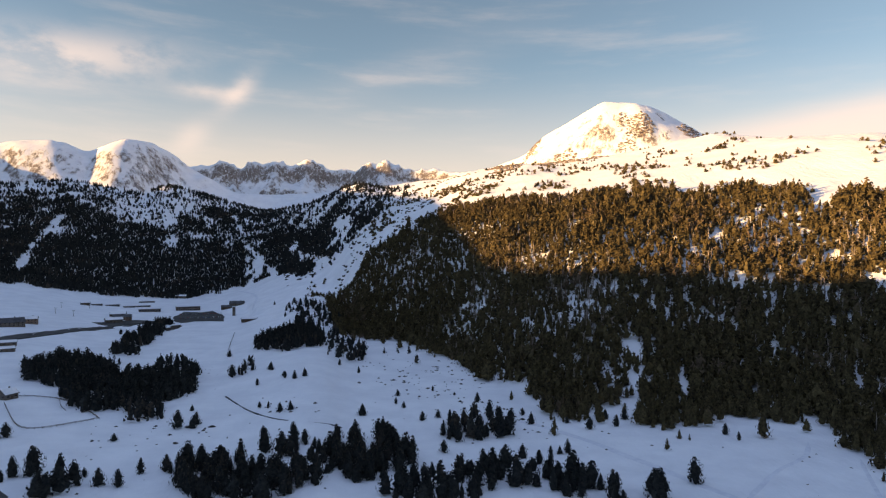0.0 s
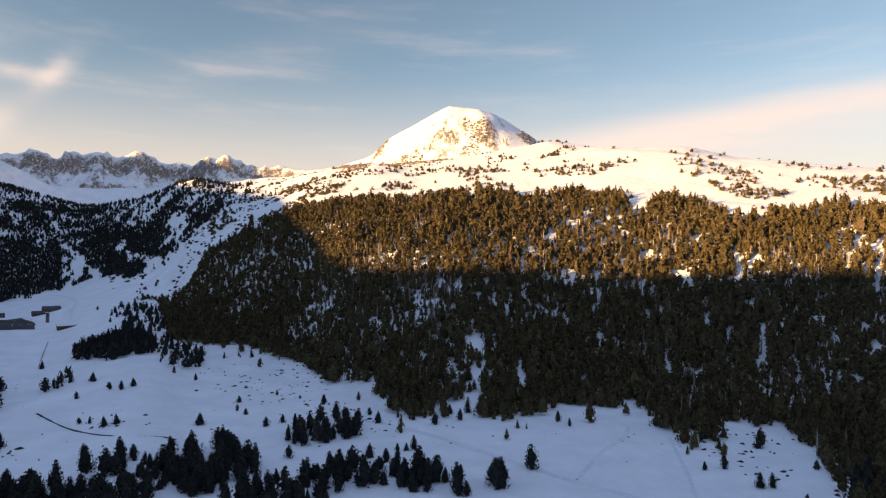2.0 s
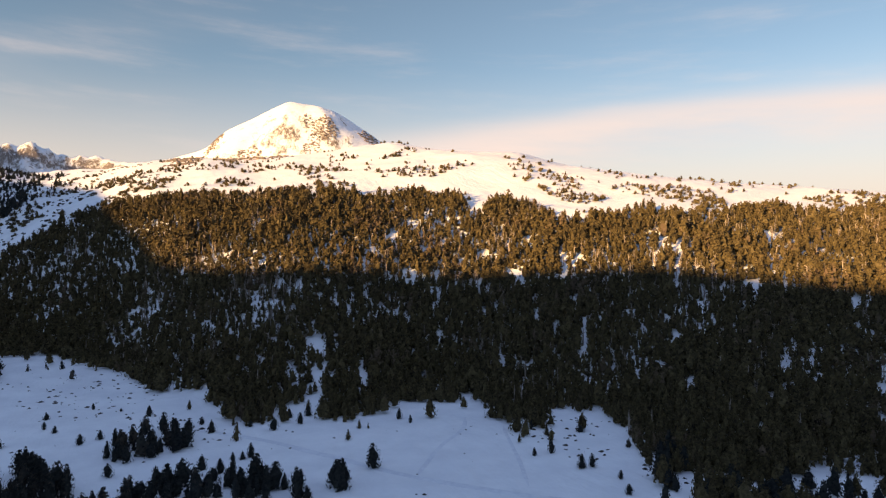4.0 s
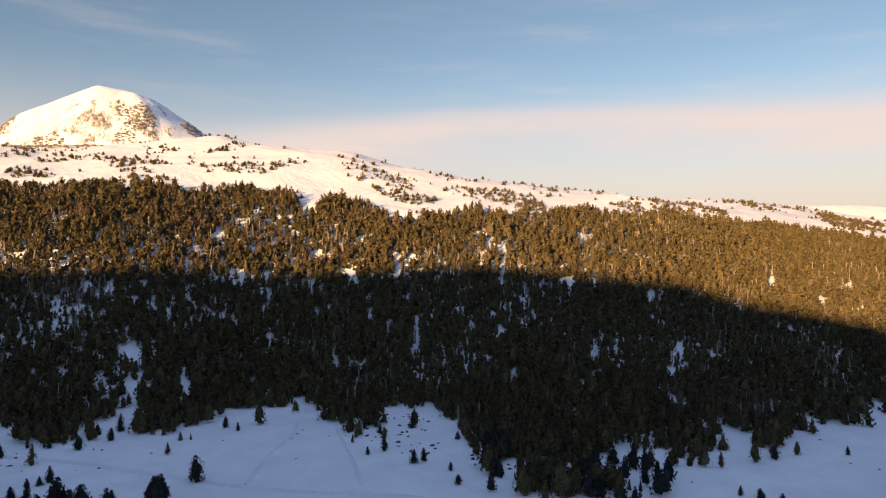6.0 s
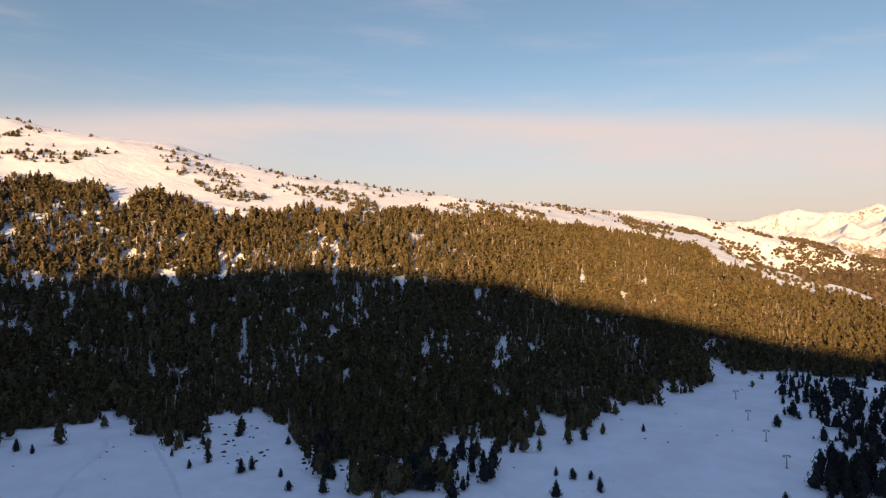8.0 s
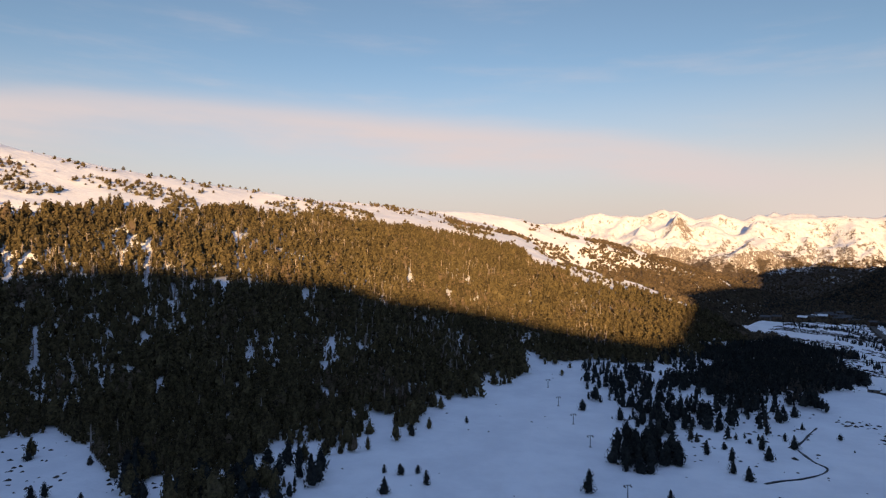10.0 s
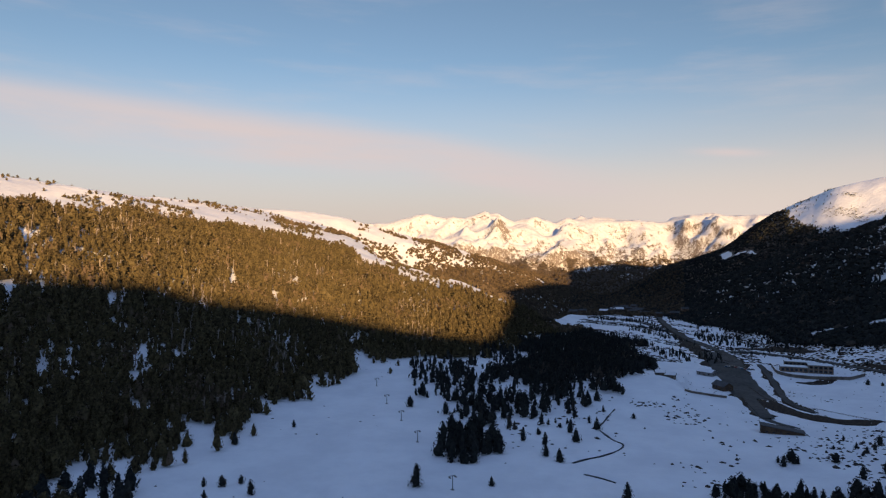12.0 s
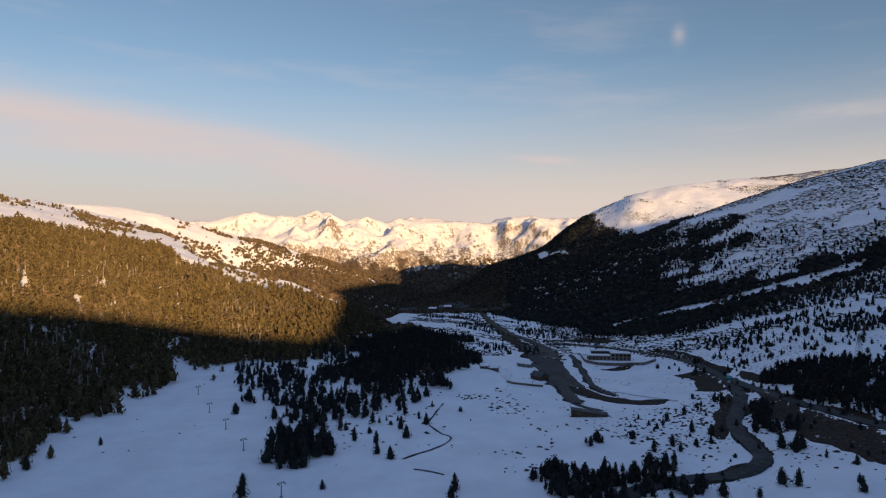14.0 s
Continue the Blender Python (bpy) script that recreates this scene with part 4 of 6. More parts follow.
def west_hill():
    x, y, az, d, rng = grid_spots(-41, -3, 1250, 2500, 5.6, 5)
    foot, crest = along(FOOT, az, 2.0)[0], along(CREST, az)[0]
    f = (d - foot) / (crest - foot)
    clump, patch = fbm(x, y, 150, 4, 111), fbm(x, y, 48, 3, 113)
    streak = fbm(az * 14.0, d / 40.0, 14.0, 3, 121)
    chance = np.clip((0.74 - f + 0.35 * clump + 0.3 * patch) * 3.5, 0.18, 1) * np.clip(2.3 + 1.8 * clump + 1.8 * streak + 2.6 * patch - 1.4 * np.clip(f - 0.4, 0, 1), 0, 1)
    ragged = az + 3.0 * clump + 1.6 * patch
    keep = (f > 0.03 + 0.07 * clump + 0.05 * patch) & (f < 0.97) & (ragged < -10 + f * 9) & (rng.uniform(0, 1, len(x)) < chance)
    keep &= ~((ragged > -12.5) & (f < 0.35)) | (rng.uniform(0, 1, len(x)) < 0.03)
    for lane in PISTES:
        for px, py in curve_points(lane, 20.0):
            keep &= np.hypot(x - px, y - py) > 9 + 14 * patch
    sown("hill_wood", planted(x, y, az, d, keep), (5, 14), TREES_C, NEEDLES_SHADE, 6, "dark pine wood on the far shaded hill", slim=(1.1, 2.0))


# open snow on the far wooded hills: lines of (azimuth, distance) and half widths
CLEARINGS = [([(95.9, 2540), (96.4, 2490), (97.2, 2400)], 13), ([(97.2, 2390), (98.5, 2444)], 8), ([(91.8, 2420), (94.0, 2492)], 9), ([(87.5, 2300), (89.4, 2340)], 10),
             ([(111.8, 2420), (112.6, 2340)], 13), ([(112.6, 2335), (114.4, 2210)], 6)]
# long snowy strips across the hill above the road, open but for a few trees
SNOW_STRIPS = [([(118.4, 1015), (121.9, 998), (125.3, 985), (128.9, 966), (131.9, 946), (136, 930)], 15), ([(121.0, 842), (124.9, 850), (128.7, 838), (132.5, 822), (137, 815)], 11)]


# bands of trees along the open slopes of the spur: lines of (azimuth, distance) and half widths
TREE_BANDS = [([(73.4, 1310), (74.2, 1302), (76.2, 1282), (77.7, 1276), (79.0, 1340), (80.2, 1442)], 13), ([(81.2, 2150), (82.2, 2178), (85.3, 2216), (87.8, 2274)], 26),
              ([(82.6, 2400), (83.7, 2364), (84.5, 2346)], 20), ([(86.0, 2380), (87.0, 2310)], 24), ([(87.8, 2430), (89.1, 2338), (90.3, 2400), (91.5, 2420)], 48),
              ([(83.3, 2138), (84.3, 2150), (85.3, 2178)], 30), ([(86.5, 2150), (87.8, 2206), (89.3, 2204)], 42), ([(88.6, 2290), (90.4, 2260), (92, 2300)], 40)]


# dark bands of heath and pines that climb across the hill above the road
SLOPE_BANDS = [([(124.8, 704), (125.9, 708), (128.1, 720), (130.2, 722), (133.6, 726), (137, 738)], 9), ([(127.7, 662), (131.9, 678), (135.5, 680), (137.8, 698)], 6),
               ([(121.3, 800), (124.9, 800), (128.7, 792), (132.5, 785)], 5)]


def off_lanes(x, y, lanes):
    """True where a place lies outside all the lanes."""
    free = np.ones(len(x), bool)
    for ctrl, half in lanes:
        for px, py in curve_points(ctrl, 8.0):
            free &= np.hypot(x - px, y - py) > half
    return free


def valley_hill():
    x, y, az, d, rng = grid_spots(70, 109, 1050, 2650, 8.1, 7)
    z = ground(az, d)
    clump, patch, bands = fbm(x, y, 170, 4, 131), fbm(x, y, 40, 3, 133), fbm(d, z * 5.0, 150, 3, 135)
    top = at(WOOD_TOP, az)
    # closed wood below, bands along the slope above, open snow on top
    chance = np.clip(((np.interp(az, [70, 80, 87, 93, 100], [20, 40, 62, 78, 80]) - z) / 45 + 1.4 * clump + 1.2 * patch + 1.1 * bands) * 2.2, 0.0, 1) * np.clip(0.5 + (300 - z) / 150, 0, 1)
    chance = np.where((az > 97) & (d > 1800), np.maximum(chance, 0.9), chance)
    rim = 1480 + 330 * clump + 160 * patch + 40 * np.clip(az - 101, 0, 4)
    keep = (d > np.maximum(top, np.where(az + 5 * clump + 3 * patch > 98.5, rim, 0)) + 10) & (z > np.where(d > rim + 250, -200, -48 + 14 * patch)) & (rng.uniform(0, 1, len(x)) < chance)
    keep &= ((az > 84) | (d > 1500) | (patch + bands > 0.5)) & off_lanes(x, y, CLEARINGS)
    keep &= (d > 1650) | (az > 92 + 3 * clump) | ((d > top + 60) & (patch + 0.8 * bands > 0.34))
    for ctrl, half in TREE_BANDS:
        dense = fbm(x, y, 60, 3, 137)
        keep |= ~off_lanes(x, y, [(ctrl, half)]) & (patch + 0.6 * dense > -0.25) & (rng.uniform(0, 1, len(x)) < 0.75)
    keep |= (az > 80) & (az < 91) & (d > 1250) & (d < 2400) & (rng.uniform(0, 1, len(x)) < 0.025 + 0.2 * np.clip(patch + bands - 0.3, 0, 1))
    sown("hill_wood", planted(x, y, az, d, keep), (5, 11), TREES_D, LARCH, 8, "brownish larch wood on the lower valley side", slim=(1.7, 2.6))


def east_hill():
    x, y, az, d, rng = grid_spots(99.5, 141, 520, 2720, 5.2, 9)
    foot, crest = along(FOOT, az, 2.0)[0], along(CREST, az)[0]
    f = (d - foot) / (crest - foot)
    z = ground(az, d)
    clump, streak = fbm(x, y, 140, 4, 141), fbm(x * 0.30 + y * 0.17, y - x * 0.3, 45, 3, 151)
    patch = fbm(x, y, 45, 3, 143)
    east = np.clip((az - 118.0) / 16, 0, 1)
    # a closed dark wood that thins into streaks up the slope
    chance = np.clip((1.0 - east * (0.86 + 1.15 * f) + (0.25 + 0.8 * east) * (1.1 * clump + 0.8 * streak + 0.7 * patch)) * 1.8, 0, 1)
    middle = 0.26 + 0.0140 * (az - 121)
    band = np.exp(-((f - middle) / 0.095) ** 2)
    chance = np.clip(chance + band * np.clip(1.0 + 1.4 * clump, 0, 1), 0, 1)
    chance = np.clip(chance + 0.03 + 0.26 * (f > 0.3) * np.clip(0.35 + 2.0 * streak + 0.8 * patch, 0, 1), 0, 1) * np.clip((f - 0.07 * np.clip((az - 110) / 4, 0, 1) + 0.02 - 0.05 * (1 + clump + 0.8 * patch)) * 12, 0.03, 1)
    chance = np.where((az > 117.5) & (f < middle - 0.05) & (band < 0.5), chance * np.clip(0.10 + 1.1 * clump + 0.9 * streak, 0.03, 1), chance)
    beyond = (f > 0.95) & (az < 121)
    chance = np.where(beyond, np.clip(((np.interp(az, [110, 114, 116, 117.5, 119, 122], [360, 335, 290, 245, 200, 165]) - z) / 40 + 1.2 * clump + 0.9 * patch) * 2, 0.10 * np.clip((120.5 - az) / 4, 0, 1), 1), chance)
    keep = (f > -0.1) & ((az > 103) | (d > 1650)) & (beyond | (f < 1.0 - 0.3 * np.clip((az - 124) / 6, 0, 1))) & (rng.uniform(0, 1, len(x)) < chance * np.where(d > 1300, 0.62, 1))
    keep &= off_lanes(x, y, CLEARINGS)
    keep &= off_lanes(x, y, SNOW_STRIPS) | (rng.uniform(0, 1, len(x)) < 0.12 * (patch > 0))
    keep |= ~off_lanes(x, y, SLOPE_BANDS) & (patch > -0.35) & (rng.uniform(0, 1, len(x)) < 0.45)
    near, solid = d < 900, chance > 0.75
    sown("hill_wood", planted(x, y, az, d, keep & near), (3.5, 8.5), TREES_C, NEEDLES_SHADE, 10, "dark shaded pine wood on the hill above the road", slim=(1.1, 1.7))
    sown("hill_wood", planted(x, y, az, d, keep & ~near & solid), (4.5, 9), TREES_D, NEEDLES_SHADE, 13, "dark shaded pine wood on the upper hill", slim=(2.0, 3.1))
    sown("hill_wood", planted(x, y, az, d, keep & ~near & ~solid), (3.5, 8.5), TREES_C, NEEDLES_SHADE, 19, "dark loose pines high on the snowy hill", slim=(1.0, 1.7))


def far_woods():
    x, y, az, d, rng = grid_spots(86, 119, 2640, 4100, 14, 11)
    z = ground(az, d)
    wide, patch = fbm(x, y, 300, 4, 161), fbm(x, y, 70, 3, 163)
    chance = np.clip(((70 - z) / 45 + 1.3 * wide + 0.8 * patch) * 2, 0, 1)
    keep = rng.uniform(0, 1, len(x)) < chance
    sown("far_wood", planted(x, y, az, d, keep), (6, 11), TREES_D, LARCH, 12, "far brownish wood on the lower slopes of the valley", slim=(1.9, 3.0))


far_woods()
big_wood()
above_wood()
west_hill()
valley_hill()
east_hill()
bare_birches()

# ---- single pines: a trunk and a crown of boughs ----


def pine_meshes(seed, bushy):
    rng = random.Random(seed)
    shape = crown_shape(rng)
    verts, faces = joined(core(rng, 7, 6, bushy * 0.92, shape, 0.05), sprays(rng, 260, bushy, shape, 0.04, 0.095, 0.04, 10))
    crown = mesh_of("crown", verts, faces, NEEDLES_SHADE)
    bm = bmesh.new()
    bmesh.ops.create_cone(bm, cap_ends=True, segments=7, radius1=0.02, radius2=0.005, depth=0.92, matrix=pose(0, 0, 0.46 - 0.04))
    for _ in range(5):                                    # bare lower limbs
        h, t = rng.uniform(0.08, 0.3), rng.uniform(0, 360)
        bmesh.ops.create_cone(bm, cap_ends=True, segments=5, radius1=0.006, radius2=0.002, depth=bushy * 0.8,
                              matrix=pose(0, 0, h, 0, 0, t) @ pose(bushy * 0.4, 0, 0.02, 0, 80, 0))
    trunk = bpy.data.meshes.new("trunk")
    bm.to_mesh(trunk)
    bm.free()
    trunk.materials.append(BARK)
    return trunk, crown


PINE_KINDS = [pine_meshes(900 + k, b) for k, b in enumerate((0.30, 0.34, 0.38, 0.42, 0.46, 0.32, 0.48, 0.36))]
pine_count = [0]


def single_pine(place, height, rng, label, group="pines on the valley floor"):
    trunk, crown = PINE_KINDS[rng.randrange(len(PINE_KINDS))]
    ob = new("pine_tree")
    ob.matrix_world = Matrix.Translation((place[0], place[1], place[2] - 0.15)) @ pose(0, 0, 0, rng.uniform(-3, 3), rng.uniform(-3, 3), rng.uniform(0, 360)) \
        @ Matrix.Diagonal((height * rng.uniform(0.85, 1.15), height * rng.uniform(0.85, 1.15), height, 1))
    for nm, me in (("trunk", trunk), ("crown", crown)):
        new(nm, me).parent = ob
    pine_count[0] += 1
    return tagged(ob, label, "pine tree", group)


# azimuth, distance
LONE_WEST = [(-25.3, 350), (-28.3, 340), (-26.9, 335), (-29.3, 355), (-15.7, 383), (-13.9, 525), (-13.1, 514), (-12.2, 517), (-15.1, 570), (-18.5, 696),
             (-16.9, 644), (-7.2, 428), (-0.9, 503), (-4.2, 458), (-3.5, 446), (-1.8, 414), (-0.4, 420), (3.1, 465), (5.1, 432), (6.1, 424),
             (7.1, 436), (7.9, 416), (0.1, 350), (8.6, 338), (9.6, 356), (10.4, 357), (11.1, 359), (7.1, 345), (13.0, 412), (14.3, 438),
             (15.2, 422), (15.9, 439), (23.9, 424), (24.9, 414), (-34.4, 436), (-16.2, 524), (-13.4, 430), (-14.3, 432), (-16.0, 454), (-15.3, 448),
             (-9.2, 584), (-7.5, 571), (-26.8, 939), (-23.8, 910), (-14.8, 1080), (-13.9, 894), (-12.7, 790), (-12.0, 905), (-13.2, 942), (-10.5, 866)]
LONE_EAST = [(37.5, 359), (36.0, 353), (40.1, 337), (41.0, 340), (43.4, 325), (44.1, 305), (67.7, 320), (69.2, 317), (70.7, 318), (71.5, 303),
             (67.7, 293), (75.1, 416), (70.2, 385), (32.8, 438), (33.8, 423), (35.7, 405), (85.7, 551), (86.7, 559), (89.3, 498), (85.9, 323),
             (85.8, 307), (92.6, 311), (85.3, 473), (95.4, 391), (97.3, 384), (97.4, 361), (98.6, 353), (100.0, 394), (99.5, 413), (101.8, 426),
             (100.8, 488), (104.4, 302), (104.1, 288), (98.5, 521), (101.8, 508), (98.5, 490), (116.3, 387), (125.2, 332), (127.0, 315), (131.3, 338),
             (132.4, 337), (129.7, 318), (136.4, 343), (136.7, 332), (125.3, 505), (126.1, 423), (124.6, 428), (126.6, 523), (123.1, 394)]
LONE_MORE = [(121.6, 381), (123.7, 384), (122.6, 458), (124.0, 477), (129.1, 502), (129.9, 475)]
prng = random.Random(77)
for a, d in LONE_WEST + LONE_EAST + LONE_MORE:
    tall = prng.uniform(4.5, 9)
    single_pine(spot(a, d), tall, prng, "tall dark green pine standing alone on snow" if tall > 6.5 else "low bushy dark green pine standing alone on snow")

# groves on the valley floor: azimuth, distance, half width in degrees, half depth, closeness
GROVES = [(-9.6, 700, 2.4, 90, 0.2), (-11.0, 830, 1.8, 90, 0.25), (-8.4, 640, 1.4, 40, 0.25), (-12.4, 930, 1.4, 70, 0.2), (-4.5, 650, 2.5, 40, 0.04), (137.0, 525, 5.0, 75, 1), (133.6, 560, 2.6, 60, 1), (131.0, 600, 1.2, 30, 0.9), (-29.8, 641, 3.1, 81, 1), (-26.5, 545, 4.4, 81, 1), (-23.6, 1050, 0.8, 40, 1), (-24.5, 960, 0.9, 45, 1), (-25.5, 865, 1.0, 45, 0.9), (-26.4, 780, 1.0, 40, 0.8), (-22.9, 598, 1.8, 78, 0.6),
          (-13.6, 699, 2.8, 62, 1), (-17.3, 581, 1.4, 22, 0.5), (91.1, 377, 2.9, 30, 0.9), (93.8, 533, 7.5, 92, 0.30), (93.0, 452, 4.2, 42, 0.36),
          (89.2, 616, 3.3, 80, 0.22), (94.6, 655, 2.4, 60, 0.45), (100.7, 731, 5.2, 189, 1), (100.3, 519, 1.8, 24, 0.5), (129.6, 439, 1.0, 37, 0.5),
          (129.7, 468, 0.9, 34, 0.9), (131.3, 442, 1.2, 16, 0.6), (127.2, 523, 1.9, 20, 0.2), (93.2, 760, 2.0, 60, 0.5), (100.4, 905, 1.8, 100, 0.9), (118.0, 322, 6.2, 24, 0.9), (122.4, 352, 1.9, 12, 0.9)]
NEAR_GROVES = [(-20.5, 333, 2.9, 29, 1), (-13.6, 348, 1.9, 13, 0.8), (-15.0, 305, 3.8, 16, 0.8), (-6.6, 343, 4.6, 34, 0.8), (3.9, 304, 8.6, 27, 0.95), (13.5, 300, 3.0, 13, 0.8), (22.5, 326, 1.2, 8, 0.5),
               (2.9, 394, 3.3, 28, 0.8), (17.7, 308, 2.3, 10, 0.8), (-31.2, 339, 1.6, 15, 0.8), (-33.7, 363, 1.1, 10, 0.5), (-21.8, 434, 1.4, 9, 0.4),
               (118.6, 316, 6.0, 25, 1), (132.3, 388, 1.2, 12, 0.4), (116.5, 394, 1.0, 9, 0.7), (46.9, 334, 1.5, 38, 0.5), (56.3, 318, 5.2, 36, 0.5)]


def grove_spots(grove, gap, seed):
    a, d0, ha, hd, close = grove
    x, y, az, d, rng = grid_spots(a - ha * 1.15, a + ha * 1.15, d0 - hd * 1.15, d0 + hd * 1.15, gap, seed)
    r = ((az - a) / ha) ** 2 + ((d - d0) / hd) ** 2 + 1.7 * fbm(x, y, 32, 3, seed + 200)
    return planted(x, y, az, d, rng.uniform(0, 1, len(x)) < 0.85 * close * np.clip((1.15 - r) * 3, 0, 1))


ROAD_PLACES = np.vstack([path[::2, :2] for path, _ in ROADS.values()])


def off_roads(spots, gap=10.0, beyond=None):
    """Keeps the places clear of the roads and, if asked, on the far side of one."""
    if not len(spots):
        return spots
    ok = np.array([np.min(np.hypot(ROAD_PLACES[:, 0] - q[0], ROAD_PLACES[:, 1] - q[1])) > gap for q in spots])
    if beyond is not None:
        az, d = polar(spots[:, 0], spots[:, 1])
        ok &= (d > at(beyond, az) + 9) | (az < 130)
    return spots[ok]


for k, g in enumerate(GROVES):
    sown("pine_grove", off_roads(grove_spots(g, 3.7 if g[0] > 130.5 else 4.3 if g[4] >= 0.9 else 5.0, 300 + k), 9.0, PASS_ROAD if g[1] > 500 else None), (3.5, 10) if g[0] > 110 else (3.5, 13.5), TREES_L if g[1] > 480 else TREES_A, NEEDLES_SHADE, 400 + k, "dark grove of pines on the snowy valley floor", "grove", slim=(0.9, 1.5))
for k, g in enumerate(NEAR_GROVES):
    spots = grove_spots((*g[:4], g[4] * 0.72), 4.9, 340 + k)
    if pine_count[0] + len(spots) <= 300:
        for q in spots:
            single_pine(q, prng.uniform(4, 9) if g[0] > 90 else prng.uniform(5, 14), prng, "dark green pine in a dense grove on snow")
    else:
        sown("pine_grove", spots, (4, 9) if g[0] > 90 else (5, 14), TREES_A, NEEDLES_SHADE, 440 + k, "dark grove of pines on the snowy valley floor", "grove", slim=(0.9, 1.5))


# loose small pines between the roads and on the open snow
SPARSE = [(134, 470, 5, 90, 0.06), (127, 380, 5, 60, 0.06), (134, 620, 6, 80, 0.12), (131, 455, 3.5, 60, 0.10), (124, 470, 5, 75, 0.05), (136, 400, 4, 70, 0.035), (121, 410, 5, 60, 0.04), (97, 450, 9, 70, 0.025), (111, 450, 6, 60, 0.012),
          (-12, 620, 7, 160, 0.006), (-4, 520, 6, 120, 0.006), (131, 680, 9, 110, 0.06), (8, 400, 8, 60, 0.012), (-20, 420, 9, 60, 0.012), (40, 370, 6, 50, 0.03)]
for k, g in enumerate(SPARSE):
    sown("young_pines", grove_spots(g, 5.0, 380 + k), (1.5, 6), TREES_A, NEEDLES_SHADE, 480 + k, "scattered young pines on open snow", "pines", slim=(1.0, 1.7))


def boulder(rng):
    bm = bmesh.new()
    bmesh.ops.create_icosphere(bm, subdivisions=1, radius=1.0)
    for v in bm.verts:
        v.co *= rng.uniform(0.6, 1.25)
        v.co.z *= 0.75
    out = np.array([v.co[:] for v in bm.verts]), np.array([[v.index for v in f.verts] for f in bm.faces])
    bm.free()
    return out


def scrub(rng):
    """A low ragged tuft of heath of unit height."""
    ring = [(rng.uniform(0.7, 1.6) * math.cos(k * 1.047), rng.uniform(0.5, 1.0) * math.sin(k * 1.047), rng.uniform(-0.2, 0.3)) for k in range(6)]
    return np.array(ring + [(rng.uniform(-0.3, 0.3), 0.0, rng.uniform(0.7, 1.0))]), np.array([(k, (k + 1) % 6, 6) for k in range(6)])


SCRUB = [scrub(trng) for _ in range(10)]
ROCKS = [boulder(trng) for _ in range(8)]


def loose_stones():
    x, y, az, d, rng = grid_spots(-36, 139, 250, 720, 5, 21)
    c = fbm(x, y, 70, 4, 171)
    chance = np.clip((c - 0.12) * 0.35, 0, 0.07) + 0.003
    chance = np.where((az > 117) & (d < 600), chance + np.clip(0.05 + 0.3 * c, 0, 0.2), chance)
    chance = np.where((az > 92) & (d < 640), chance + np.clip(0.5 * (c + 0.05), 0.01, 0.2), chance)
    chance = np.where((az > 106) & (az < 116) & (d > 430) & (d < 520), chance + np.clip(0.25 * c, 0, 0.12), chance)
    keep = rng.uniform(0, 1, len(x)) < chance
    sown("stones", planted(x, y, az, d, keep), (0.3, 1.1), ROCKS, STONE, 22, "dark stones poking out of the snow", "stones")


def stone_fields():
    """Patches of larger stones and low bushes: azimuth, distance, half width in degrees, half depth, share."""
    for k, (a, d0, ha, hd, share) in enumerate(((109.0, 492, 2.2, 42, 0.16), (105.8, 506, 1.4, 8, 0.25), (111.3, 352, 3.6, 24, 0.14), (122.5, 440, 4.5, 70, 0.16), (126.0, 500, 1.6, 70, 0.25),
                                                (131.0, 480, 2.4, 50, 0.3), (135.0, 385, 4.0, 40, 0.06), (113.0, 420, 3.0, 60, 0.04), (-2.0, 560, 6.0, 90, 0.03), (5.0, 420, 5.0, 60, 0.03),
                                                (39.0, 400, 4.0, 50, 0.05), (47.0, 350, 3.0, 40, 0.06), (98.0, 460, 6.0, 70, 0.03), (-20.0, 430, 8.0, 60, 0.02))):
        x, y, az, d, rng = grid_spots(a - ha * 1.2, a + ha * 1.2, d0 - hd * 1.2, d0 + hd * 1.2, 3.6, 600 + k)
        r = ((az - a) / ha) ** 2 + ((d - d0) / hd) ** 2 + 1.2 * fbm(x, y, 22, 3, 620 + k)
        keep = rng.uniform(0, 1, len(x)) < 2.6 * share * np.clip((1.1 - r) * 2, 0, 1)
        sown("stones", planted(x, y, az, d, keep), (0.6, 1.6), ROCKS + SCRUB, STONE, 640 + k, "patch of dark stones and low scrub on the snow", "stones", slim=(0.8, 1.5))


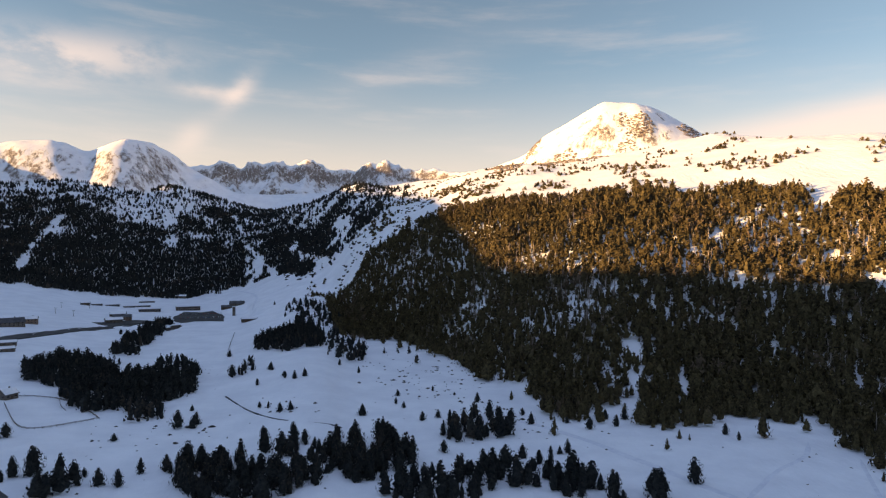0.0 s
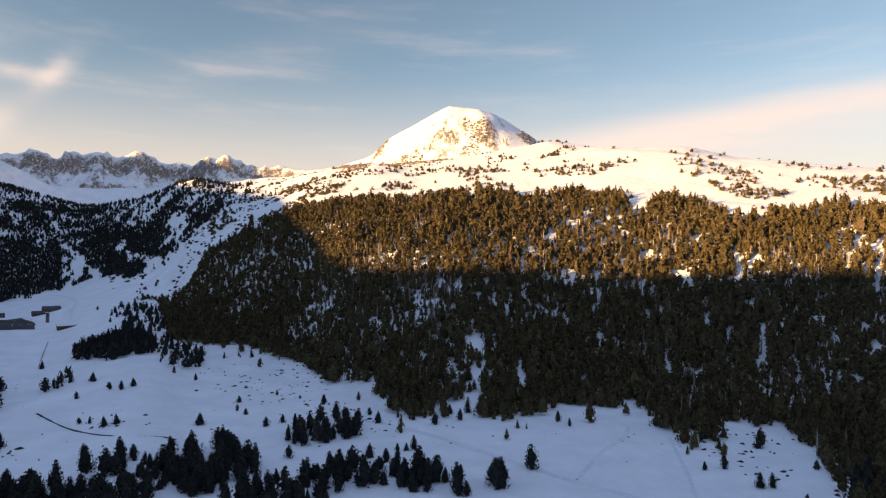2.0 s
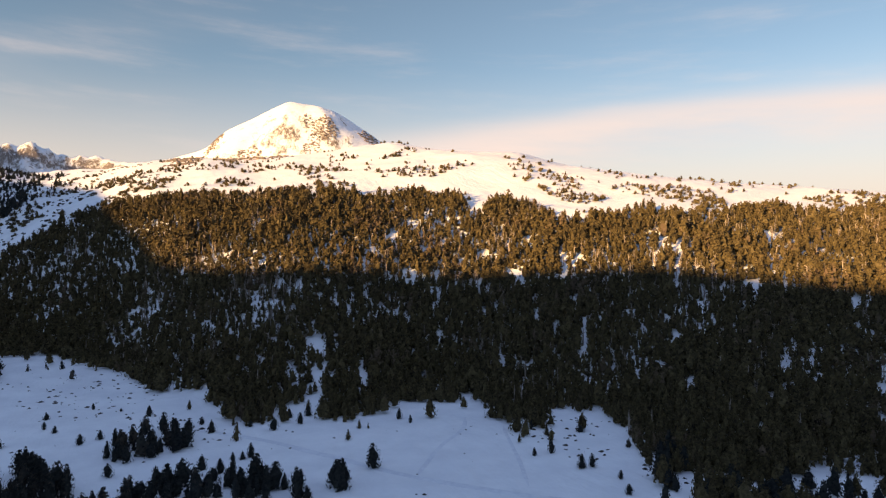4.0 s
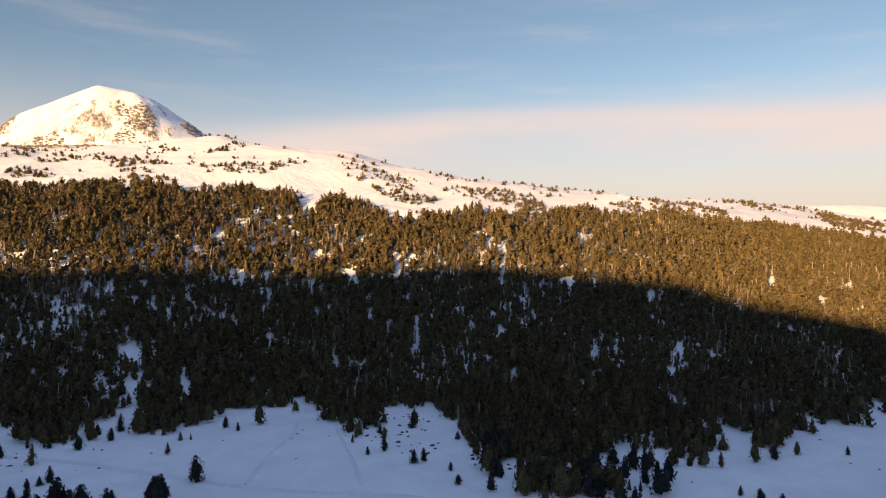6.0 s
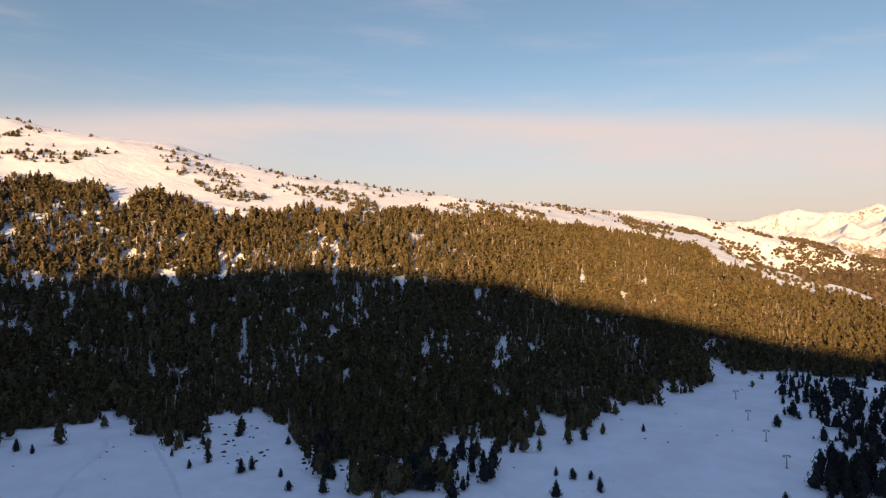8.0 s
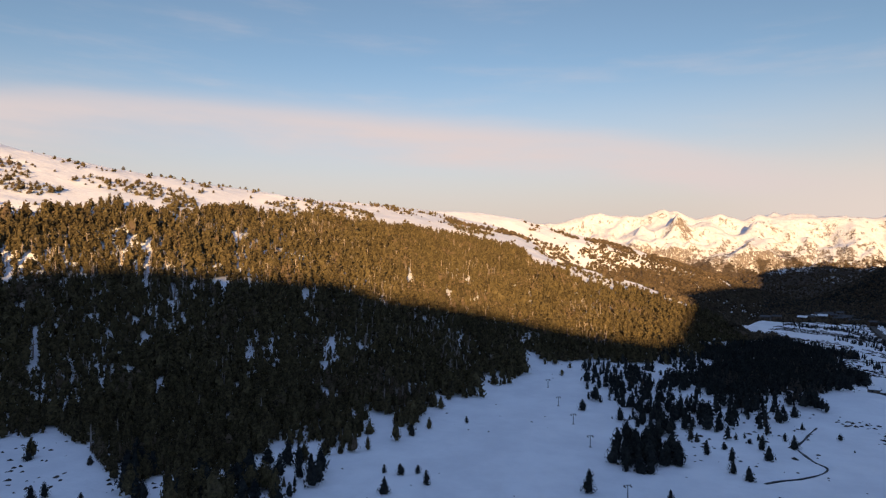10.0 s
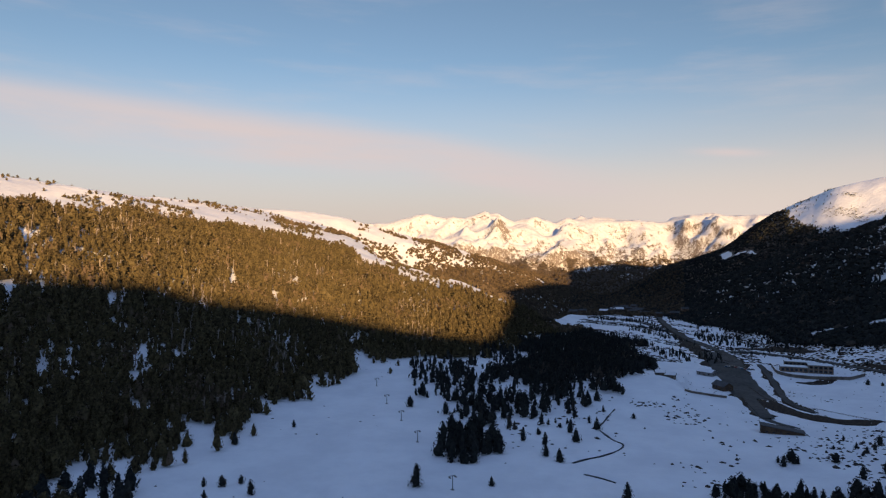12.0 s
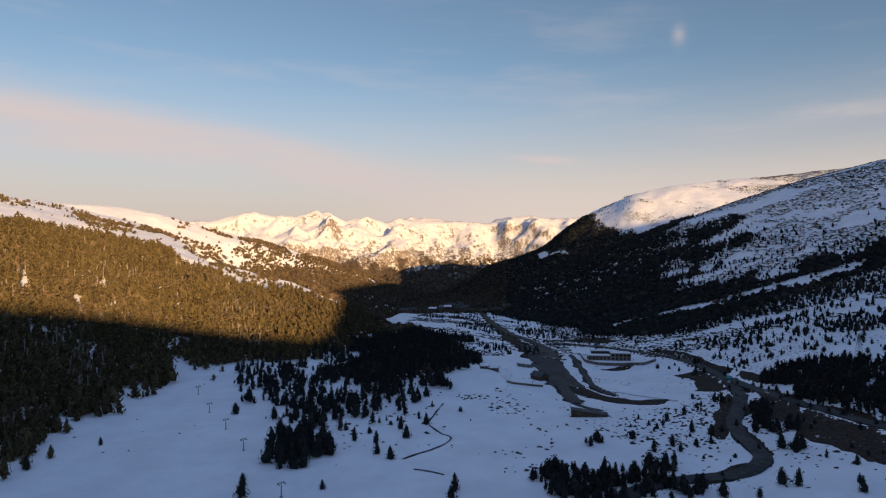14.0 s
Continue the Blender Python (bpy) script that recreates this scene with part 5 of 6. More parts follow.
def heath_streaks():
    """Low scrub in streaks along the slopes and over the lower valley floor."""
    x, y, az, d, rng = grid_spots(100, 141, 330, 2420, 4.6, 23)
    foot, crest = along(FOOT, az, 2.0)[0], along(CREST, az)[0]
    f = (d - foot) / (crest - foot)
    s = fbm(x * 0.20 + y * 0.12, y - x * 0.35, 24, 4, 181)
    w = fbm(x, y, 180, 3, 191)
    slope_part = (f > 0.02) & (f < 1.05) & (az > 112)
    floor_part = (f <= 0.02) & (d > 760) & (az < 118)
    top_part = (f > 1.05) & (az > 117)
    chance = np.where(slope_part, np.clip((s + 0.09 + 0.5 * w + 0.16 * (f < 0.32) * np.clip((129 - az) / 4, 0, 1)) * 4.0, 0, 0.92), 0)
    chance = np.where(floor_part, np.clip((s - 0.05 + 0.6 * w) * 3.0, 0, 0.8), chance)
    chance = np.where((f <= 0.02) & (d <= 760) & (az > 115), np.clip((s - 0.10 + 0.5 * w) * 3.0, 0, 0.5), chance)
    chance = np.where(top_part, np.clip((s + 0.02 + 0.6 * w) * 3.0, 0, 0.75), chance)
    chance = np.where(off_lanes(x, y, SNOW_STRIPS), chance, 0.25 * chance)
    chance = np.where(off_lanes(x, y, SLOPE_BANDS), chance, 0.95 * (s > -0.3))
    keep = rng.uniform(0, 1, len(x)) < chance
    sown("heath_scrub", planted(x, y, az, d, keep & (d <= 760)), (0.3, 0.8), SCRUB, HEATH, 29, "small tufts of brown heath poking through the snow", "heath", slim=(1.2, 2.6))
    sown("heath_scrub", planted(x, y, az, d, keep & (d > 760)), (0.7, 1.6), SCRUB, HEATH, 24, "low brown heath showing through the snow in streaks", "heath", slim=(1.6, 3.2))


def rocky_shoulder():
    x, y, az, d, rng = grid_spots(-14, 12, 1020, 2050, 8, 25)
    top = np.where(az > -10, at(WOOD_TOP, az), 1250)
    s, w = fbm(x, y, 40, 4, 201), fbm(x, y, 200, 3, 211)
    edge = np.clip((7 - az) / 8, 0, 1)
    keep = (d > top + 40) & (rng.uniform(0, 1, len(x)) < np.clip((s + 0.6 * w - 0.02) * 1.6, 0, 0.6) * edge)
    sown("rocks", planted(x, y, az, d, keep), (1.2, 3.5), ROCKS, STONE, 26, "brown rocks scattered over the sunlit snowy shoulder", "rocks", slim=(0.9, 2.0))


def floor_clumps():
    """Loose clumps of pines on the lower valley floor, towards the village."""
    x, y, az, d, rng = grid_spots(98, 121, 760, 1700, 7, 27)
    s, w = fbm(x * 0.5 + y * 0.2, y - x * 0.3, 34, 3, 231), fbm(x, y, 190, 3, 233)
    off_road = np.full(len(x), 99.0)
    for path, width in ROADS.values():
        for q in path[::2]:
            off_road = np.minimum(off_road, np.hypot(x - q[0], y - q[1]))
    f = (d - along(FOOT, az, 2.0)[0])
    keep = (f < 60) & (off_road > 16) & (rng.uniform(0, 1, len(x)) < np.clip((s + 0.8 * w - 0.20) * 2.2, 0, 0.75))
    sown("pine_grove", planted(x, y, az, d, keep), (3, 9), TREES_C, NEEDLES_SHADE, 28, "loose clumps of dark pines on the lower valley floor", "grove")




# outcrops on the white peak: azimuth, distance, half width in degrees, half depth, share
OUTCROPS = [(17.1, 2086, 1.25, 36, 0.8), (15.7, 2114, 0.5, 18, 0.7), (21.2, 2160, 1.0, 40, 0.8), (8.0, 2200, 0.8, 40, 0.7), (16.2, 2041, 0.7, 20, 0.6),
            (10.8, 2059, 1.2, 30, 0.5), (9.7, 1370, 1.6, 60, 0.3), (12.6, 1360, 1.8, 50, 0.3), (5.6, 1400, 1.6, 90, 0.35)]


def peak_outcrops():
    for k, (a, d0, ha, hd, share) in enumerate(OUTCROPS):
        x, y, az, d, rng = grid_spots(a - ha * 1.3, a + ha * 1.3, d0 - hd * 1.3, d0 + hd * 1.3, 4.5, 500 + k)
        s = fbm(x, y, 24, 4, 510 + k)
        r = ((az - a) / ha) ** 2 + ((d - d0) / hd) ** 2 + 1.6 * s
        keep = rng.uniform(0, 1, len(x)) < share * np.clip((1.0 - r) * 4, 0, 1)
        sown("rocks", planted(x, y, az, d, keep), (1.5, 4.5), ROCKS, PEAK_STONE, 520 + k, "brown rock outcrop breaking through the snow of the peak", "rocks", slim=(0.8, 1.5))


peak_outcrops()
floor_clumps()
loose_stones()
stone_fields()
heath_streaks()
rocky_shoulder()

# ---- bare earth, yards and tracks laid over the land ----


def drape(name, ctrl, width, mat, label, category, lift=0.12, ragged=0.25, step=5.0, cols=7, seed=1):
    """A sheet that follows the ground along a curve, with a ragged edge."""
    xy = curve_points(ctrl, step)
    t = np.gradient(xy, axis=0)
    t /= np.maximum(np.hypot(t[:, 0], t[:, 1]), 1e-6)[:, None]
    n = np.stack([t[:, 1], -t[:, 0]], 1)
    u = np.arange(len(xy)) * step
    ends = np.clip(np.minimum(np.arange(len(xy)), np.arange(len(xy))[::-1]) / 2.0, 0.25, 1)
    left = width / 2 * ends * (1 + ragged * 2 * fbm(u, u * 0 + seed, 22.0, 3, seed))
    right = width / 2 * ends * (1 + ragged * 2 * fbm(u, u * 0 + seed + 40, 22.0, 3, seed + 9))
    rows = []
    for k in np.linspace(0, 1, cols):
        p = xy + n * ((k * (left + right)) - left)[:, None]
        edge = -0.35 if k in (0.0, 1.0) else 0.0
        rows.append(np.column_stack([p, ground(*polar(p[:, 0], p[:, 1])) + lift + edge]))
    k, v = len(xy), np.vstack(rows)
    faces = [(r * k + i, r * k + i + 1, (r + 1) * k + i + 1, (r + 1) * k + i) for r in range(cols - 1) for i in range(k - 1)]
    ob = new(name, mesh_of(name, v, faces, mat, True))
    return tagged(ob, label, category, kind="structure")


drape("pavement", [(111.2, 900), (111.7, 800), (112.4, 720), (113.2, 660), (113.9, 612), (114.6, 580)], 31, ASPHALT, "wide wet asphalt car park beside the valley road", "car park", 0.5, 0.07, 3.0, 15)
drape("pavement", [(113.6, 600), (113.9, 570), (114.3, 526), (115.1, 505), (116.1, 492), (117.5, 484)], 6, ASPHALT, "narrow wet asphalt lane leading down to the shed", "lane", 0.35, 0.1, 3.0)
drape("pavement", [(-22.9, 1160), (-21.5, 1158), (-20.2, 1158), (-19.0, 1160)], 165, ASPHALT, "grey asphalt car park of the ski station", "car park", 0.5, 0.14, 4.0, 15)
drape("pavement", [(-28.2, 1040), (-27.0, 1060), (-25.8, 1080), (-24.2, 1105)], 60, ASPHALT, "grey asphalt yard beside the ski station", "yard", 0.2, 0.2)
for k, (ctrl, w) in enumerate((
        ([(107.7, 1250), (108.9, 1040), (109.8, 920), (110.5, 820), (111.0, 740)], 28), ([(114.9, 580), (116.0, 545), (117.6, 530), (119.5, 520), (121.5, 524), (122.8, 532)], 26),
        ([(125.0, 655), (125.6, 605), (126.6, 575), (127.2, 560)], 40), ([(127.4, 545), (127.2, 500), (127.0, 452), (126.9, 412)], 13),
        ([(129.4, 522), (131.9, 478), (134.2, 438), (136.4, 410), (138.5, 392), (141, 374)], 34), ([(121.3, 805), (123.6, 762), (125.5, 705), (127.5, 640)], 14),
        ([(128.4, 640), (129.8, 600), (131.4, 570)], 16), ([(112.6, 985), (115.5, 965), (118.5, 900)], 26), ([(129.6, 545), (130.6, 520), (131.6, 505)], 10),
        ([(117.2, 690), (118.6, 690), (119.9, 715)], 12), ([(-22.4, 1035), (-22.9, 1000), (-23.4, 960)], 14))):
    drape("ground", ctrl, w, EARTH, "strip of bare brown earth and heath beside the road", "bare earth", 0.22, 0.45, seed=50 + k)
drape("pavement", [(-36, 828), (-32.7, 884), (-30.8, 938), (-29.0, 985), (-27.4, 1020)], 30, ASPHALT, "wide wet asphalt lay-by along the ski station road", "lay-by", 0.24, 0.15)
for k, (name, share) in enumerate((("valley_road", 2.6), ("pass_road", 2.0), ("hairpin_road", 1.7), ("side_track", 2.2))):
    path, width = ROADS[name]
    az, d = polar(path[::6, 0], path[::6, 1])
    drape("ground", list(zip(az, d)), width * share, EARTH, "brown grassy verge along the cleared road", "verge", 0.06, 0.5, seed=80 + k)
for k, (ctrl, half) in enumerate(CLEARINGS):
    drape("ground", ctrl, half * 1.9, SNOW_ROOF, "open snow in a clearing of the far wood", "snow", 0.4, 0.4, 12.0, seed=150 + k)
# groomed lanes and trodden tracks, barely darker than the fresh snow
TRACKS = [([(6.0, 425), (10.8, 399), (17.0, 357), (24.9, 318), (33.5, 298), (41, 290)], 7), ([(29.8, 430), (29.6, 398), (27.7, 365), (26.0, 329), (25.5, 315)], 3.5), ([(33.2, 410), (33.5, 391), (34.5, 349), (35.5, 307)], 3),
          ([(-21.6, 1560), (-19.8, 1640), (-18.1, 1640), (-17.1, 1497), (-16.3, 1329), (-16.6, 1150)], 6), ([(-31.3, 1010), (-29.8, 1043), (-28.2, 1056)], 5)]
for k, (ctrl, w) in enumerate(TRACKS):
    drape("track", ctrl, w, PACKED_SNOW, "groomed track of packed snow across the open slope", "track", 0.08, 0.2, seed=120 + k)


# ---- buildings ----
def box_bm(bm, w, d, h, at_z=0.0, x=0.0, y=0.0, bevel=0.0):
    r = bmesh.ops.create_cube(bm, size=1.0, matrix=pose(x, y, at_z + h / 2) @ Matrix.Diagonal((w, d, h, 1)))
    if bevel:
        bmesh.ops.bevel(bm, geom=list({e for v in r["verts"] for e in v.link_edges}), offset=bevel, segments=1, affect="EDGES")
    return bm


def box(name, w, d, h, mat, parent, at_z=0.0, x=0.0, y=0.0, bevel=0.0, label=""):
    return part(name, box_bm(bmesh.new(), w, d, h, at_z, x, y, bevel), mat, parent, label)


def gable(name, w, d, rise, z, mat, parent, over=0.6, thick=0.3, lift=0.0, label=""):
    """Two sloping slabs along the length w."""
    bm = bmesh.new()
    hw, hd = w / 2 + over, d / 2 + over
    drop = rise * over / (d / 2)
    for sx in (-1, 1):
        prof = [(-hd, z - drop), (0, z + rise), (hd, z - drop), (hd, z - drop + thick), (0, z + rise + thick * 1.2), (-hd, z - drop + thick)]
        for y, zz in prof:
            bm.verts.new((sx * hw, y, zz + lift))
    bm.verts.ensure_lookup_table()
    for i in range(6):
        j = (i + 1) % 6
        bm.faces.new((bm.verts[i], bm.verts[j], bm.verts[6 + j], bm.verts[6 + i]))
    bm.faces.new([bm.verts[i] for i in (0, 1, 4, 5)])
    bm.faces.new([bm.verts[i] for i in (1, 2, 3, 4)])
    bm.faces.new([bm.verts[i] for i in (11, 10, 7, 6)])
    bm.faces.new([bm.verts[i] for i in (10, 9, 8, 7)])
    bmesh.ops.recalc_face_normals(bm, faces=bm.faces[:])
    return part(name, bm, mat, parent, label)


def gable_wall(w, d, h, rise):
    bm = bmesh.new()
    for sx in (-1, 1):
        for y, z in ((-d / 2, -1.5), (d / 2, -1.5), (d / 2, h), (0, h + rise), (-d / 2, h)):
            bm.verts.new((sx * w / 2, y, z))
    bm.verts.ensure_lookup_table()
    for i in range(5):
        j = (i + 1) % 5
        bm.faces.new((bm.verts[i], bm.verts[j], bm.verts[5 + j], bm.verts[5 + i]))
    bm.faces.new([bm.verts[i] for i in range(5)])
    bm.faces.new([bm.verts[9 - i] for i in range(5)])
    bmesh.ops.recalc_face_normals(bm, faces=bm.faces[:])
    return bm


def window_on(parent, x, y, z, w, h, side):
    """A window with frame, pane and sill; side is the way its face looks: 'y-', 'y+', 'x-' or 'x+'."""
    turn = {"y-": 0, "x+": 90, "y+": 180, "x-": -90}[side]
    bm = bmesh.new()
    for dx, dz, ww, hh in ((-w / 2, 0, 0.12, h), (w / 2, 0, 0.12, h), (0, h / 2, w, 0.12), (0, -h / 2, w, 0.12)):
        box_bm(bm, ww, 0.16, hh, dz - hh / 2, dx, 0)
    bm.transform(pose(x, y, z, 0, 0, turn))
    win = part("window", bm, TIMBER, parent)
    pane = box_bm(bmesh.new(), w, 0.06, h, -h / 2)
    pane.transform(pose(x, y, z, 0, 0, turn))
    part("pane", pane, GLASS, win)
    sill = box_bm(bmesh.new(), w + 0.3, 0.3, 0.08, -h / 2 - 0.1, 0, -0.08)
    sill.transform(pose(x, y, z, 0, 0, turn))
    part("sill", sill, CONCRETE, win)


def house(az, d, w, deep, h, rise, wall, label, turn=0.0, storeys=2, bays=4, category="house", snow=True, group="", chimney=True, up=0.0):
    p = spot(az, d)
    ob = new("house")
    ob.matrix_world = pose(p.x, p.y, p.z + up, 0, 0, -az + turn)
    part("wall", gable_wall(w, deep, h, rise), wall, ob)
    roof = gable("roof", w, deep, rise, h, SLATE, ob)
    if snow:
        gable("snow_cover", w - 0.4, deep - 0.4, rise, h, SNOW_ROOF, roof, 0.45, 0.35, 0.34, "thick snow lying on the roof")
    if chimney:
        box("chimney", 0.9, 0.9, rise + 1.4, STONE_WALL, roof, h + 0.2, w * 0.22, deep * 0.12, 0.08)
    gap = w / (bays + 0.3)
    for s in range(storeys):
        zz = h / storeys * (s + 0.55)
        for b in range(bays):
            x = (b - (bays - 1) / 2) * gap
            if s == 0 and b == bays // 2:
                door = box("door", 1.3, 0.18, 2.1, TIMBER, ob, 0.0, x, -deep / 2 - 0.05, 0.03)
                box("handle", 0.06, 0.08, 0.2, STEEL, door, 1.0, x + 0.45, -deep / 2 - 0.17)
            else:
                window_on(ob, x, -deep / 2 - 0.04, zz, 1.3, 1.3, "y-")
    for s in range(storeys):
        for q in (-0.22, 0.22):
            window_on(ob, w / 2 + 0.04, q * deep, h / storeys * (s + 0.55), 1.1, 1.2, "x+")
            window_on(ob, -w / 2 - 0.04, q * deep, h / storeys * (s + 0.55), 1.1, 1.2, "x-")
    if storeys > 2:
        for s in range(1, storeys):
            box("balcony", w * 0.86, 1.2, 0.9, TIMBER, ob, h / storeys * s + 0.1, 0, -deep / 2 - 0.6, 0.05)
    return tagged(ob, label, category, group)


def flat_block(az, d, w, deep, h, wall, label, turn=0.0, bays=8, storeys=1, columns=True, name="station_building", up=0.0, category="building"):
    """A flat-roofed building with a row of columns and glazing along its front."""
    p = spot(az, d)
    ob = new(name)
    ob.matrix_world = pose(p.x, p.y, p.z + up, 0, 0, -az + turn)
    box("wall", w, deep, h + 1.5, wall, ob, -1.5)
    roof = box("roof", w + 1.6, deep + 1.6, 0.5, CONCRETE, ob, h, bevel=0.08)
    box("snow_cover", w + 1.0, deep + 1.0, 0.45, SNOW_ROOF, roof, h + 0.5, bevel=0.2, label="even layer of snow on the flat roof")
    gap = w / bays
    for s in range(storeys):
        for b in range(bays):
            window_on(ob, (b - (bays - 1) / 2) * gap, -deep / 2 - 0.05, h / storeys * (s + 0.52), gap * 0.62, h / storeys * 0.55, "y-")
    if columns:
        for b in range(bays + 1):
            box("column", 0.5, 0.5, h, CONCRETE, ob, 0, (b - bays / 2) * gap, -deep / 2 - 0.7, 0.05)
    for b in (-0.25, 0.25):
        window_on(ob, w / 2 + 0.05, b * deep, h * 0.5, 1.6, 1.4, "x+")
        window_on(ob, -w / 2 - 0.05, b * deep, h * 0.5, 1.6, 1.4, "x-")
    return tagged(ob, label, category)


# ski station
flat_block(-21.8, 1290, 42, 14, 7.0, RENDERED, "long dark ski station building with pale columns and flat roof", 4, 11, 2)
house(-17.9, 1268, 26, 13, 4.6, 4.2, STONE_WALL, "stone ski station restaurant with a bare dark gabled roof", -8, 1, 6, "restaurant", False)
house(-18.7, 1252, 20, 11, 3.8, 3.0, TIMBER, "timber ski school hut with a bare dark gabled roof", 10, 1, 5, "hut", False, "", False)
house(-27.3, 1084, 24, 11, 4.2, 3.0, STONE_WALL, "dark low stone service building with a snowy gabled roof", 10, 1, 5, "service building", True, "", False)
house(-26.7, 1120, 26, 12, 5.0, 3.4, RENDERED, "brown rental shop with a bare dark gabled roof", 4, 2, 6, "shop", False)
house(-27.0, 1178, 24, 11, 4.6, 3.2, TIMBER, "dark timber ticket hall with a snowy gabled roof", -6, 1, 5, "ticket hall", True, "", False)
flat_block(-24.7, 1268, 36, 12, 5.0, STONE_WALL, "dark stone lift station with a snowy flat roof", 0, 8, 1, False, "lift_station")
for a, d, w in ((-27.4, 1376, 24), (-26.2, 1362, 20), (-25.2, 1372, 26), (-24.9, 1484, 30), (-28.5, 1364, 18)):
    flat_block(a, d, w, 7, 2.6, CONCRETE, "long low snow-topped garage at the edge of the pistes", 5, 5, 1, False, "garage")
house(-16.9, 972, 22, 9, 3.2, 1.6, TIMBER, "low brown timber shed standing on snow", 3, 1, 4, "shed", True, "", False)
house(-34.3, 962, 34, 14, 5.5, 5.0, STONE_WALL, "large stone lodge with a bare dark gabled roof", 12, 2, 7, "lodge", False)
house(-33.0, 1000, 20, 11, 6.0, 3.2, RENDERED, "brown rendered lodge with a snowy gabled roof", -6, 2, 5, "lodge")
house(-34.4, 800, 18, 8, 3.4, 1.8, STONE_WALL, "low stone barn half buried in snow", 0, 1, 4, "barn", True, "", False)
house(-34.4, 757, 14, 7, 3.0, 1.6, STONE_WALL, "small stone sheepfold half buried in snow", 8, 1, 3, "barn", True, "", False)
house(-34.3, 545, 10, 8, 3.6, 3.0, STONE_WALL, "small stone chalet with thick snow on its roof", 40, 1, 3, "chalet")
house(-29.3, 1350, 16, 9, 4.0, 2.0, TIMBER, "dark timber lift hut at the foot of the wood", 0, 1, 3, "hut", True, "", False)
house(-22.4, 1600, 26, 10, 5.0, 2.5, STONE_WALL, "stone mountain hut at the edge of the wood", 0, 2, 5, "hut", True, "", False)

house(-36.4, 318, 22, 14, 5.0, 5.5, STONE_WALL, "stone farmhouse with a bare dark slate roof", 60, 2, 5, "farmhouse", False)


def tower(az, d, h):
    p = spot(az, d)
    ob = new("lift_tower_house")
    ob.matrix_world = pose(p.x, p.y, p.z, 0, 0, -az)
    box("wall", 5, 5, h + 1, STONE_WALL, ob, -1)
    roof = box("roof", 6, 6, 0.4, SLATE, ob, h, bevel=0.06)
    box("snow_cover", 5.6, 5.6, 0.4, SNOW_ROOF, roof, h + 0.4, bevel=0.15)
    for s in range(3):
        window_on(ob, 0, -2.55, h * (0.25 + 0.25 * s), 1.2, 1.2, "y-")
    return tagged(ob, "slim dark stone tower beside the ski station", "tower")


tower(-18.15, 1160, 15)

# buildings beside the valley road
flat_block(118.8, 738, 21, 13, 7.5, RENDERED, "red-brown roadside hotel with dark windows and snowy roof", 8, 5, 2, True, "hotel", 0.0, "hotel")
flat_block(117.0, 734, 24, 11, 4.6, RENDERED, "low red-brown restaurant wing with snow on its roof", 8, 6, 1, False, "restaurant")
flat_block(117.2, 752, 22, 9, 7.2, STONE_WALL, "stone annexe behind the restaurant with a snowy roof", 8, 6, 2, False, "annexe")
house(111.9, 622, 15, 10, 4.2, 3.0, TIMBER, "timber lodge with a wide gabled roof beside the car park", -50, 1, 4, "lodge", False, "", False)
house(110.7, 690, 16, 10, 3.4, 2.2, CONCRETE, "pale snow-roofed shed beside the car park", -30, 1, 3, "shed", True, "", False)
house(107.0, 608, 8, 6, 2.8, 1.8, STONE_WALL, "tiny stone hut alone on a snowy rise", 10, 1, 2, "hut", True, "", False)
house(107.85, 607, 9, 6, 2.8, 1.8, STONE_WALL, "tiny stone hut beside its twin on a snowy rise", -5, 1, 2, "hut", True, "", False)


def wall_run(name, ctrl, h, thick, mat, label, snow=True, category="wall", base=-1.5):
    """A wall along a curve, with snow on its top."""
    xy = curve_points(ctrl, 3.0)
    z = ground(*polar(xy[:, 0], xy[:, 1]))
    t = np.gradient(xy, axis=0)
    t /= np.hypot(t[:, 0], t[:, 1])[:, None]
    n = np.stack([t[:, 1], -t[:, 0]], 1)

    def prism(half, lo, hi):
        k = len(xy)
        v = np.vstack([np.column_stack([xy + n * s * half, z + q]) for s, q in ((-1, lo), (-1, hi), (1, hi), (1, lo))])
        f = [(r * k + i, r * k + i + 1, ((r + 1) % 4) * k + i + 1, ((r + 1) % 4) * k + i) for r in range(4) for i in range(k - 1)]
        f += [(0, k, 2 * k, 3 * k), (k - 1, 4 * k - 1, 3 * k - 1, 2 * k - 1)]
        return v, f

    ob = new(name, mesh_of(name, *prism(thick / 2, base, h), mat))
    if snow:
        s = new("snow_cover", mesh_of("snow_cover", *prism(thick / 2 - 0.1, h, h + 0.35), SNOW_ROOF))
        s.parent = ob
    return tagged(ob, label, category)


